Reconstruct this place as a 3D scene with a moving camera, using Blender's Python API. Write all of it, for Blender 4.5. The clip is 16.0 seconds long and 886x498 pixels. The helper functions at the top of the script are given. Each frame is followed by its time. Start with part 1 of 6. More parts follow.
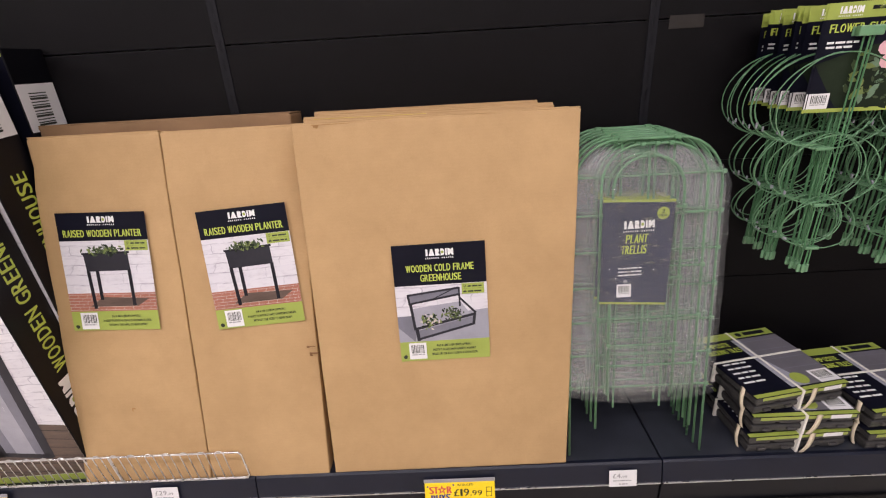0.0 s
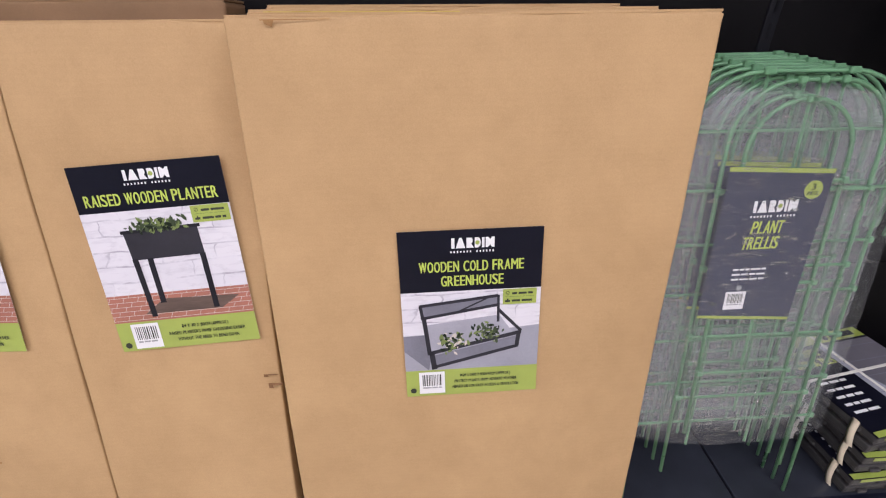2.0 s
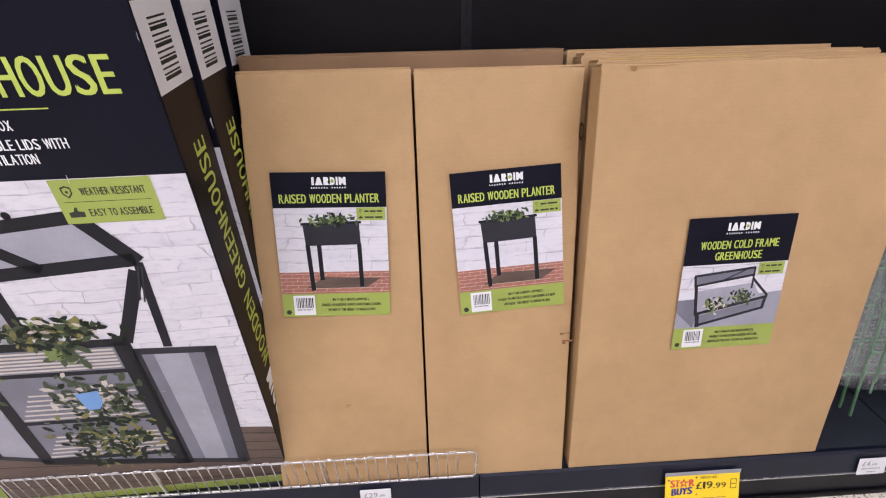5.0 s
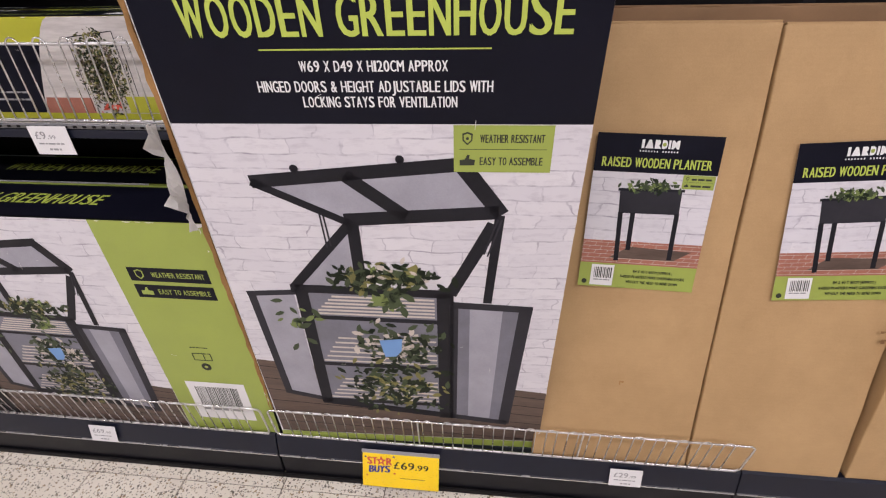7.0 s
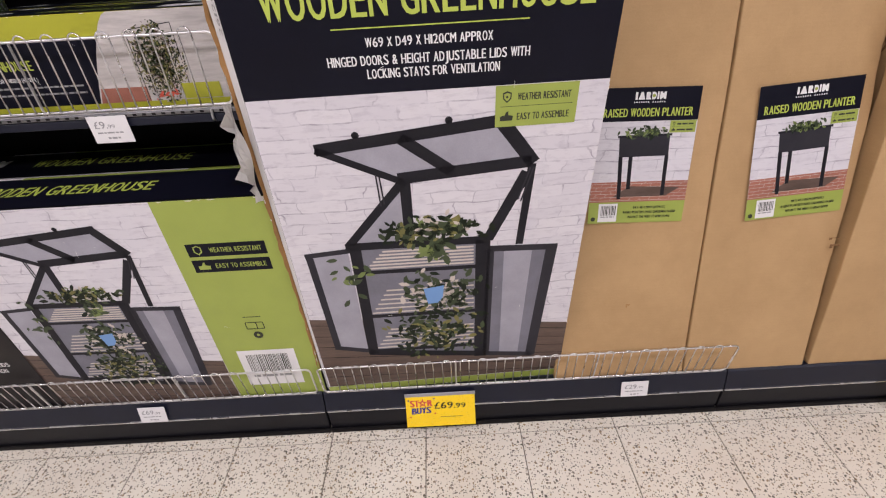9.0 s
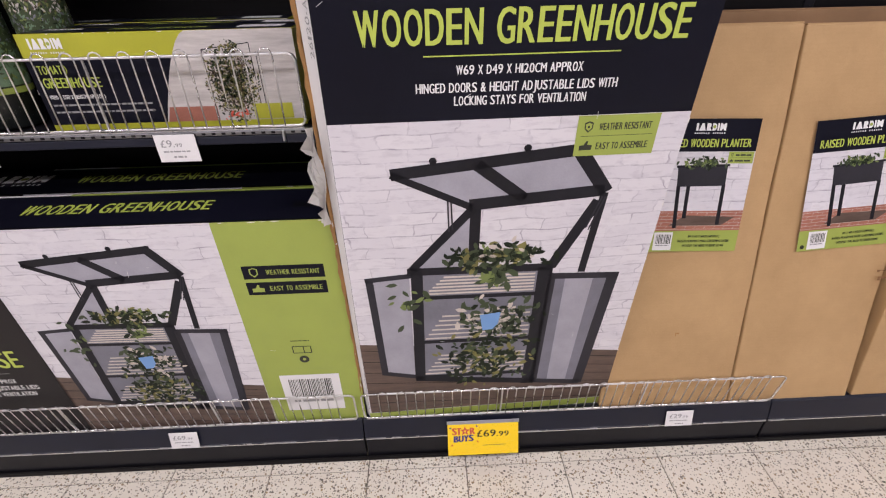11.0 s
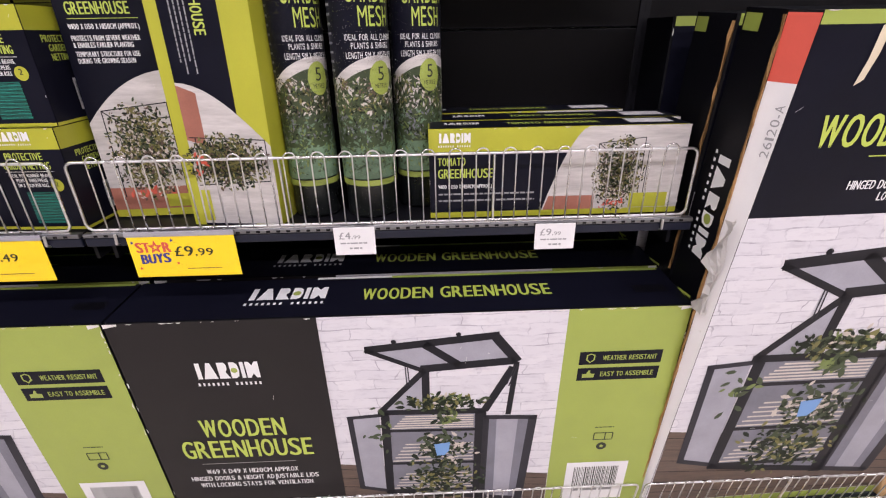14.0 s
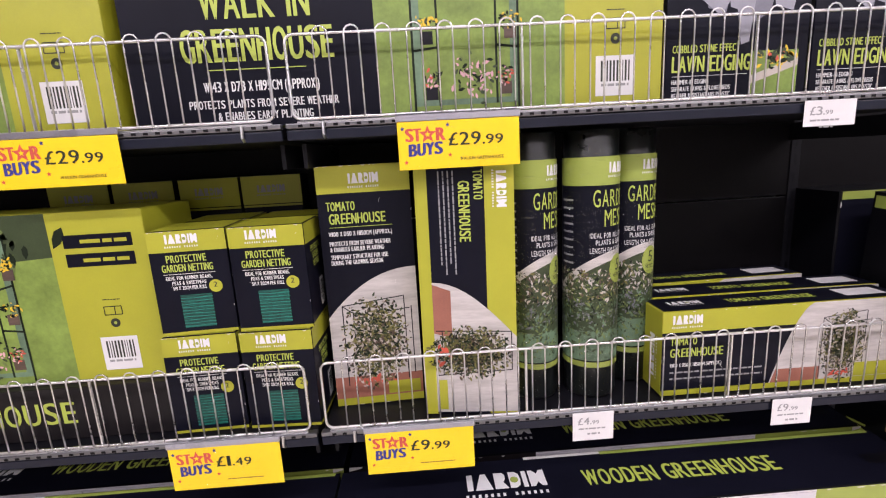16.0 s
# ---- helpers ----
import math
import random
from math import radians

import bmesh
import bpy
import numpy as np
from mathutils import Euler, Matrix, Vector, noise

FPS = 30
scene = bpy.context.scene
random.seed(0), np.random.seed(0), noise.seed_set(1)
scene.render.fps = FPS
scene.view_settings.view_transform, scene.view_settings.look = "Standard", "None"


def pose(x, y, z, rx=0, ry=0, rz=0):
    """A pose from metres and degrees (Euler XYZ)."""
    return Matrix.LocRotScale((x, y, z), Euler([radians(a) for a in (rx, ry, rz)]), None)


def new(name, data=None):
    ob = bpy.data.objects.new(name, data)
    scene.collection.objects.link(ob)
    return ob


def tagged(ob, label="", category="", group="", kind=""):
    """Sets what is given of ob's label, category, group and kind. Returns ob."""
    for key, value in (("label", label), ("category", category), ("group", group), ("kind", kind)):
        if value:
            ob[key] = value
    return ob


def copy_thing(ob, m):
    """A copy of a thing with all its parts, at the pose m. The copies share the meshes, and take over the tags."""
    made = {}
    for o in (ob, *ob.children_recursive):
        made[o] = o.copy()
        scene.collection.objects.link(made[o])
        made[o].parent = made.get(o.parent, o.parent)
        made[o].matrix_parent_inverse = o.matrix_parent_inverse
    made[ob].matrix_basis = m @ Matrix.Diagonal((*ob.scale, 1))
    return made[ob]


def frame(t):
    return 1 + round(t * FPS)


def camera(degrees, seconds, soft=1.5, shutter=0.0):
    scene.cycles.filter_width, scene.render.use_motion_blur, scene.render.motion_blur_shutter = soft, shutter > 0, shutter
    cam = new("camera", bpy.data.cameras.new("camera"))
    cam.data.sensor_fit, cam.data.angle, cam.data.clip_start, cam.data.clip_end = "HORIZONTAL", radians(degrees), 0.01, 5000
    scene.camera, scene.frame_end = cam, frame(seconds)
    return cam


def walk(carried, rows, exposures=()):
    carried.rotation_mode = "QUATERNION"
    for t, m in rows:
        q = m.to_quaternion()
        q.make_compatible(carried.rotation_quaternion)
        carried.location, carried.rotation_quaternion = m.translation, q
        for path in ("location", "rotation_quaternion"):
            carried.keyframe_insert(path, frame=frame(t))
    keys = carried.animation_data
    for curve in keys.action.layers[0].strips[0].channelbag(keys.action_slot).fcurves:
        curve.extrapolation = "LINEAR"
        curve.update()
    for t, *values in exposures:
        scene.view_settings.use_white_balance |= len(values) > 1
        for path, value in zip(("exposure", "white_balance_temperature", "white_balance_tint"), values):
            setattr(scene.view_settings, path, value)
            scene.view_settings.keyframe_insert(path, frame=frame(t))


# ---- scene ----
cam = camera(88.0, 16.0, soft=1.15)
METRES, EYE, TILT, LEAN, TURN = 3.72, 1.355, -22.8, 3.1, 0.0
ROWS = [
    (0.0, 0.0, 0.0, 0.0, 0.0, 0.0, 0.0),
    (0.5, -0.0124, 0.0549, 0.0093, -1.97, -1.32, -0.1),
    (1.0, -0.0203, 0.108, 0.022, -3.05, -3.35, -0.13),
    (1.5, -0.0237, 0.125, 0.0235, -3.66, -5.8, -0.59),
    (2.0, -0.0333, 0.1247, 0.0216, -4.34, -7.27, -1.33),
    (2.5, -0.0422, 0.1216, 0.0196, -4.77, -8.48, -1.77),
    (3.0, -0.0605, 0.1031, 0.0197, -5.43, -8.12, -1.75),
    (3.5, -0.1112, 0.0805, 0.0168, -6.07, -7.4, -0.77),
    (6.0, -0.2729, 0.0616, 0.0056, 0.5, -5.38, -3.28),
    (6.5, -0.3215, 0.0592, 0.0013, 3.2, -5.45, -5.13),
    (7.0, -0.3562, 0.0759, -0.0047, 4.57, -8.87, -4.24),
    (7.5, -0.38, 0.0706, -0.0093, 3.07, -11.02, -1.79),
    (8.0, -0.395, 0.0512, -0.0192, -0.03, -12.08, 0.63),
    (10.5, -0.4168, 0.0265, -0.0143, -2.77, -7.69, -0.28),
    (11.0, -0.4512, 0.0414, -0.0158, -2.88, -8.52, -0.98),
    (11.5, -0.5098, 0.0588, -0.0076, -1.18, -8.34, -2.56),
    (12.0, -0.5526, 0.066, -0.0066, 1.23, -8.51, -2.79),
    (12.5, -0.5916, 0.0573, -0.0072, 1.08, -8.37, -0.18),
    (13.0, -0.6209, 0.0418, -0.012, -0.5, -7.47, 0.34),
    (13.5, -0.6417, 0.039, -0.0094, -2.18, -5.18, -0.79),
    (14.0, -0.6619, 0.056, 0.0006, -2.74, -2.19, -1.23),
    (14.5, -0.6863, 0.0733, 0.0218, -3.07, 2.47, -1.27),
    (15.0, -0.7072, 0.0743, 0.0386, -3.12, 6.81, -1.08),
    (15.5, -0.7467, 0.0694, 0.0421, -3.03, 10.38, -0.8),
    (16.0, -0.7915, 0.0523, 0.0403, -2.62, 11.57, 1.16),
]
walk(cam, [(t, pose(0, 0, EYE, TILT, LEAN, TURN) @ pose(METRES * x, METRES * y, METRES * z, 90 + pitch, roll, yaw)) for t, x, y, z, yaw, pitch, roll in ROWS],
     [(0.0, 0.04, 6500, 10), (2.0, 0.06, 5950, 10), (3.5, 0.04, 5950, 10), (6.0, -0.12, 5950, 10), (7.0, -0.27, 6350, 10), (8.0, -0.31, 6350, 10), (10.5, -0.24, 6300, 11), (12.5, -0.18, 6250, 11),
      (13.5, -0.03, 6250, 12), (15.0, 0.12, 6250, 14), (16.0, 0.09, 6300, 15)])

# ---- world, light ----
world = bpy.data.worlds.new("world")
scene.world = world
world.use_nodes = True
world.node_tree.nodes["Background"].inputs[0].default_value = (0.9, 0.95, 1.0, 1)
world.node_tree.nodes["Background"].inputs[1].default_value = 0.15
LAMP_POWER = 22.5
LAMP_SPOTS = [(x, y) for y in (-0.55, -2.0) for x in (-5.2, -3.4, -1.6, 0.2, 2.0)]
for lx, ly in LAMP_SPOTS:
    lamp = bpy.data.lights.new("strip_light", "AREA")
    lamp.shape, lamp.size, lamp.size_y, lamp.energy, lamp.color = "RECTANGLE", 1.5, 0.16, LAMP_POWER, (1.0, 0.90, 0.965)
    new("strip_light", lamp).matrix_world = pose(lx, ly, 3.10)

# ---- materials ----
MATS = {}


def nodes_of(name):
    m = bpy.data.materials.new(name)
    m.use_nodes = True
    nt = m.node_tree
    return m, nt, nt.nodes["Principled BSDF"]


def add(nt, kind, **inputs):
    n = nt.nodes.new(kind)
    for key, value in inputs.items():
        n.inputs[key.replace("_", " ")].default_value = value
    return n


def surface(name, color, rough=0.6, metal=0.0, fine=300.0, coarse=9.0, vary=0.12, bump=0.08, coat=0.0, squash=(1, 1, 1), spec=0.5):
    """A painted, printed or plain surface: two scales of variation in colour and gloss, and fine relief."""
    if name in MATS:
        return MATS[name]
    m, nt, bsdf = nodes_of(name)
    link = nt.links.new
    tc = nt.nodes.new("ShaderNodeTexCoord")
    info = nt.nodes.new("ShaderNodeObjectInfo")
    shift = nt.nodes.new("ShaderNodeVectorMath")
    shift.operation = "ADD"
    link(tc.outputs["Object"], shift.inputs[0])
    link(info.outputs["Random"], shift.inputs[1])
    mp = nt.nodes.new("ShaderNodeMapping")
    mp.inputs["Scale"].default_value = squash
    link(shift.outputs[0], mp.inputs["Vector"])
    big = add(nt, "ShaderNodeTexNoise", Scale=coarse, Detail=4.0, Roughness=0.6)
    small = add(nt, "ShaderNodeTexNoise", Scale=fine, Detail=3.0, Roughness=0.7)
    link(mp.outputs[0], big.inputs["Vector"])
    link(mp.outputs[0], small.inputs["Vector"])
    mixf = nt.nodes.new("ShaderNodeMath")
    mixf.operation = "MULTIPLY_ADD"
    mixf.inputs[1].default_value = 0.4
    link(small.outputs["Fac"], mixf.inputs[0])
    link(big.outputs["Fac"], mixf.inputs[2])
    ramp = nt.nodes.new("ShaderNodeValToRGB")
    ramp.color_ramp.elements[0].position, ramp.color_ramp.elements[1].position = 0.45, 0.95
    lo = [max(0.0, c * (1 - vary)) for c in color[:3]]
    hi = [min(1.0, c * (1 + vary)) for c in color[:3]]
    ramp.color_ramp.elements[0].color, ramp.color_ramp.elements[1].color = (*lo, 1), (*hi, 1)
    link(mixf.outputs[0], ramp.inputs[0])
    link(ramp.outputs[0], bsdf.inputs["Base Color"])
    rr = nt.nodes.new("ShaderNodeMapRange")
    rr.inputs["To Min"].default_value, rr.inputs["To Max"].default_value = max(0.03, rough - 0.1), min(1.0, rough + 0.1)
    link(big.outputs["Fac"], rr.inputs["Value"])
    link(rr.outputs[0], bsdf.inputs["Roughness"])
    bsdf.inputs["Metallic"].default_value, bsdf.inputs["Coat Weight"].default_value = metal, coat
    bsdf.inputs["Specular IOR Level"].default_value = spec
    if bump:
        b = add(nt, "ShaderNodeBump", Strength=bump, Distance=0.002)
        link(mixf.outputs[0], b.inputs["Height"])
        link(b.outputs[0], bsdf.inputs["Normal"])
    MATS[name] = m
    return m


def corrugated():
    """Brown board: blotches, fibre speckle and the faint lines of the fluting underneath."""
    m, nt, bsdf = nodes_of("cardboard")
    link = nt.links.new
    tc, info = nt.nodes.new("ShaderNodeTexCoord"), nt.nodes.new("ShaderNodeObjectInfo")
    shift = nt.nodes.new("ShaderNodeVectorMath")
    shift.operation = "ADD"
    link(tc.outputs["Object"], shift.inputs[0])
    link(info.outputs["Random"], shift.inputs[1])
    blot = add(nt, "ShaderNodeTexNoise", Scale=3.2, Detail=5.0, Roughness=0.62)
    speck = add(nt, "ShaderNodeTexNoise", Scale=420.0, Detail=3.0, Roughness=0.7)
    rub = add(nt, "ShaderNodeTexNoise", Scale=14.0, Detail=6.0, Roughness=0.7)
    lines = add(nt, "ShaderNodeTexWave", Scale=31.0, Distortion=2.5, Detail=3.0)
    lines.bands_direction = "Z"
    for n in (blot, speck, rub, lines):
        link(shift.outputs[0], n.inputs["Vector"])
    total = None
    for n, k in ((blot, 0.55), (speck, 0.42), (rub, 0.34), (lines, 0.018)):
        mul = nt.nodes.new("ShaderNodeMath")
        mul.operation = "MULTIPLY_ADD"
        mul.inputs[1].default_value = k
        link(n.outputs["Fac"], mul.inputs[0])
        if total is None:
            mul.inputs[2].default_value = 0.0
        else:
            link(total, mul.inputs[2])
        total = mul.outputs[0]
    ramp = nt.nodes.new("ShaderNodeValToRGB")
    ramp.color_ramp.elements[0].position, ramp.color_ramp.elements[1].position = 0.42, 0.92
    ramp.color_ramp.elements[0].color, ramp.color_ramp.elements[1].color = (0.375, 0.238, 0.112, 1), (0.530, 0.352, 0.176, 1)
    link(total, ramp.inputs[0])
    link(ramp.outputs[0], bsdf.inputs["Base Color"])
    bsdf.inputs["Roughness"].default_value, bsdf.inputs["Specular IOR Level"].default_value = 0.68, 0.3
    b = add(nt, "ShaderNodeBump", Strength=0.22, Distance=0.0015)
    link(total, b.inputs["Height"])
    link(b.outputs[0], bsdf.inputs["Normal"])
    return m


CARDBOARD = corrugated()
CARD_EDGE = surface("cardboard_edge", (0.34, 0.19, 0.075), 0.85, fine=400, vary=0.25, bump=0.4, spec=0.2)
DARKER_BROWN = surface("darker_carton_brown", (0.23, 0.140, 0.075), 0.75, fine=420, coarse=5, vary=0.15, bump=0.2, spec=0.25)
YELLOW_TAPE = surface("yellow_tape", (0.50, 0.37, 0.07), 0.3, vary=0.12, bump=0.1)
CARD_INK = surface("cardboard_stamp", (0.20, 0.10, 0.04), 0.8, vary=0.2)
NAVY = surface("navy_print", (0.0064, 0.0067, 0.0138), 0.36, vary=0.15, bump=0.05, spec=0.13)
CARD_NAVY = surface("navy_card", (0.024, 0.028, 0.060), 0.4, vary=0.15, bump=0.05)
CHARCOAL = surface("charcoal_print", (0.0125, 0.0104, 0.0116), 0.45, vary=0.12, bump=0.05, spec=0.25)
BLACK_SIDE = surface("black_print", (0.004, 0.004, 0.006), 0.4, vary=0.2, bump=0.08, spec=0.2)
ZEST = surface("yellow_lime_print", (0.40, 0.405, 0.030), 0.42, vary=0.07, bump=0.05)
LIME = surface("lime_print", (0.315, 0.385, 0.074), 0.42, vary=0.06, bump=0.05)
LIME_TEXT = surface("lime_ink", (0.46, 0.55, 0.09), 0.45, vary=0.04, bump=0)
WHITE_INK = surface("white_ink", (0.78, 0.78, 0.78), 0.5, vary=0.03, bump=0)
GREY_INK = surface("grey_ink", (0.30, 0.30, 0.31), 0.5, vary=0.05, bump=0)
DARK_INK = surface("dark_ink", (0.02, 0.025, 0.015), 0.5, vary=0.05, bump=0)
PAPER = surface("white_paper", (0.74, 0.73, 0.74), 0.6, vary=0.04, bump=0.05)
TORN = surface("torn_paper", (0.70, 0.68, 0.66), 0.8, vary=0.10, bump=0.6, fine=120)
RED_INK = surface("red_ink", (0.62, 0.09, 0.06), 0.5, vary=0.06, bump=0)
BLUE_INK = surface("blue_ink", (0.035, 0.035, 0.25), 0.5, vary=0.06, bump=0)
CLOUDED = surface("clouded_plastic", (0.34, 0.33, 0.37), 0.3, vary=0.1, bump=0.05)
YELLOW = surface("yellow_ticket", (0.95, 0.66, 0.010), 0.35, vary=0.03, bump=0.02)
FRAME_INK = surface("photo_dark_timber", (0.0125, 0.012, 0.017), 0.45, vary=0.25, fine=80, bump=0, spec=0.2)
FRAME_INK_2 = surface("photo_dark_timber_lit", (0.028, 0.027, 0.035), 0.45, vary=0.2, fine=80, bump=0, spec=0.2)
GLAZING = surface("photo_glazing", (0.33, 0.325, 0.38), 0.45, vary=0.14, coarse=12, bump=0)
GLAZING_2 = surface("photo_glazing_dim", (0.165, 0.165, 0.205), 0.45, vary=0.2, coarse=12, bump=0)
SLAT_INK = surface("photo_slat", (0.56, 0.50, 0.45), 0.45, vary=0.1, bump=0)
DECK_INK = surface("photo_decking", (0.10, 0.065, 0.05), 0.45, vary=0.4, fine=50, squash=(1, 1, 6), bump=0)
LEAF_A = surface("photo_leaf_dark", (0.011, 0.018, 0.009), 0.45, vary=0.4, bump=0, spec=0.2)
LEAF_B = surface("photo_leaf", (0.036, 0.056, 0.020), 0.45, vary=0.35, bump=0)
LEAF_C = surface("photo_leaf_pale", (0.15, 0.20, 0.055), 0.45, vary=0.3, bump=0)
LEAF_D = surface("photo_leaf_olive", (0.17, 0.16, 0.045), 0.45, vary=0.35, bump=0)
LEAF_E = surface("photo_leaf_misty", (0.13, 0.21, 0.13), 0.45, vary=0.4, fine=140, bump=0)
POT_INK = surface("photo_blue_pot", (0.16, 0.32, 0.62), 0.45, vary=0.05, bump=0)
PHOTO_DECK = surface("photo_grey_decking", (0.135, 0.128, 0.15), 0.45, vary=0.2, squash=(1, 6, 1), bump=0)
STONE_INK = surface("photo_stone", (0.30, 0.30, 0.35), 0.45, vary=0.12, bump=0)
LAWN_INK = surface("photo_lawn", (0.20, 0.29, 0.055), 0.45, vary=0.35, fine=120, coarse=14, bump=0)
FLOWER_R = surface("photo_flower_red", (0.62, 0.10, 0.06), 0.45, vary=0.2, bump=0)
FLOWER_Y = surface("photo_flower_yellow", (0.80, 0.55, 0.03), 0.45, vary=0.1, bump=0)
FLOWER_P = surface("photo_flower_pink", (0.72, 0.42, 0.47), 0.45, vary=0.15, bump=0)
TEAL = surface("photo_teal_net", (0.006, 0.115, 0.088), 0.5, vary=0.3, fine=200, squash=(1, 1, 5), bump=0)
STRAND = surface("photo_teal_strand", (0.03, 0.27, 0.21), 0.4, vary=0.3, bump=0)
BRICK_RED = surface("photo_red_brick", (0.34, 0.13, 0.09), 0.5, vary=0.2, bump=0)
PLANK_INK = surface("photo_white_plank", (0.52, 0.49, 0.475), 0.45, vary=0.22, fine=40, squash=(1, 1, 7), bump=0)
SHELF = surface("shelf_enamel", (0.008, 0.008, 0.011), 0.45, vary=0.2, bump=0.05, fine=500, spec=0.2)
RAIL = surface("ticket_rail", (0.0085, 0.0105, 0.022), 0.36, vary=0.15, bump=0.03, spec=0.3)
# shelf enamel made lighter for the base deck: light from above put into the colour
DECK_LIT = surface("deck_enamel_lit", (0.026, 0.029, 0.039), 0.33, vary=0.25, bump=0.06, fine=400)
PANEL = surface("back_panel_enamel", (0.0042, 0.0037, 0.0044), 0.5, vary=0.25, bump=0.06, fine=500, spec=0.13)
CHROME = surface("zinc_wire", (0.72, 0.72, 0.74), 0.28, metal=1.0, vary=0.08, bump=0.02)
EDGE_STEEL = surface("shelf_edge_steel", (0.20, 0.20, 0.21), 0.38, metal=0.8, vary=0.15, bump=0.05)
GREEN_WIRE = surface("green_plastic_wire", (0.125, 0.265, 0.140), 0.30, vary=0.2, bump=0.1)
GREEN_ROD = surface("green_rod", (0.075, 0.20, 0.09), 0.45, vary=0.25, bump=0.1)
BLACK_PLASTIC = surface("black_plastic", (0.038, 0.036, 0.036), 0.5, vary=0.2, bump=0.15)
STRAP = surface("white_strap", (0.72, 0.70, 0.64), 0.4, vary=0.05, bump=0.1)
RUBBER = surface("cream_band", (0.62, 0.54, 0.40), 0.6, vary=0.08, bump=0.2)
MESH_ROLL = surface("dark_mesh_roll", (0.007, 0.009, 0.009), 0.30, vary=0.5, fine=160, bump=0.5)
WALL_PAINT = surface("wall_paint", (0.55, 0.55, 0.54), 0.8, vary=0.04)
CEILING = surface("ceiling_paint", (0.72, 0.72, 0.70), 0.9, vary=0.04)
GROUT = surface("grout", (0.22, 0.19, 0.15), 0.9, vary=0.2)


def brick_photo():
    """Whitewashed brick, as printed on the packaging."""
    m, nt, bsdf = nodes_of("photo_white_brick")
    link = nt.links.new
    tc = nt.nodes.new("ShaderNodeTexCoord")
    sep, com = nt.nodes.new("ShaderNodeSeparateXYZ"), nt.nodes.new("ShaderNodeCombineXYZ")
    link(tc.outputs["Object"], sep.inputs[0])
    wob = add(nt, "ShaderNodeTexNoise", Scale=9.0, Detail=3.0)
    link(tc.outputs["Object"], wob.inputs["Vector"])
    off = nt.nodes.new("ShaderNodeMath")
    off.operation = "MULTIPLY_ADD"
    off.inputs[1].default_value = 0.018
    link(wob.outputs["Fac"], off.inputs[0])
    link(sep.outputs["Z"], off.inputs[2])
    wide = add(nt, "ShaderNodeTexNoise", Scale=21.0, Detail=2.0)
    link(tc.outputs["Object"], wide.inputs["Vector"])
    side = nt.nodes.new("ShaderNodeMath")
    side.operation = "MULTIPLY_ADD"
    side.inputs[1].default_value = 0.055
    link(wide.outputs["Fac"], side.inputs[0])
    link(sep.outputs["X"], side.inputs[2])
    link(side.outputs[0], com.inputs[0])
    link(off.outputs[0], com.inputs[1])
    br = add(nt, "ShaderNodeTexBrick", Scale=1.0, Mortar_Size=0.0020, Mortar_Smooth=0.6, Brick_Width=0.098, Row_Height=0.029)
    br.inputs["Color1"].default_value = (0.68, 0.66, 0.70, 1)
    br.inputs["Color2"].default_value = (0.625, 0.605, 0.655, 1)
    link(com.outputs[0], br.inputs["Vector"])
    # the joints show only in broken strokes under the whitewash
    gaps = add(nt, "ShaderNodeTexNoise", Scale=13.0, Detail=4.0, Roughness=0.7)
    link(tc.outputs["Object"], gaps.inputs["Vector"])
    show = nt.nodes.new("ShaderNodeMapRange")
    show.inputs["From Min"].default_value, show.inputs["From Max"].default_value = 0.42, 0.62
    show.inputs["To Min"].default_value, show.inputs["To Max"].default_value = 0.06, 0.80
    link(gaps.outputs["Fac"], show.inputs["Value"])
    br.inputs["Mortar"].default_value = (0.66, 0.64, 0.69, 1)
    joint = nt.nodes.new("ShaderNodeMath")
    joint.operation = "MULTIPLY"
    link(br.outputs["Fac"], joint.inputs[0])
    link(show.outputs[0], joint.inputs[1])
    dim = nt.nodes.new("ShaderNodeMixRGB")
    dim.inputs[2].default_value = (0.30, 0.28, 0.34, 1)
    link(joint.outputs[0], dim.inputs[0])
    link(br.outputs["Color"], dim.inputs[1])
    n2 = add(nt, "ShaderNodeTexNoise", Scale=52.0, Detail=5.0, Roughness=0.65)
    flat = nt.nodes.new("ShaderNodeMapping")
    flat.inputs["Scale"].default_value = (0.5, 1.4, 1.0)
    link(com.outputs[0], flat.inputs["Vector"])
    link(flat.outputs[0], n2.inputs["Vector"])
    ramp = nt.nodes.new("ShaderNodeValToRGB")
    ramp.color_ramp.elements[0].position, ramp.color_ramp.elements[1].position = 0.33, 0.50
    ramp.color_ramp.elements[0].color = (0.86, 0.85, 0.87, 1)
    link(n2.outputs["Fac"], ramp.inputs[0])
    mul = nt.nodes.new("ShaderNodeMixRGB")
    mul.blend_type = "MULTIPLY"
    mul.inputs[0].default_value = 1.0
    link(dim.outputs[0], mul.inputs[1])
    link(ramp.outputs[0], mul.inputs[2])
    link(mul.outputs[0], bsdf.inputs["Base Color"])
    bsdf.inputs["Roughness"].default_value = 0.42
    return m


BRICK = brick_photo()


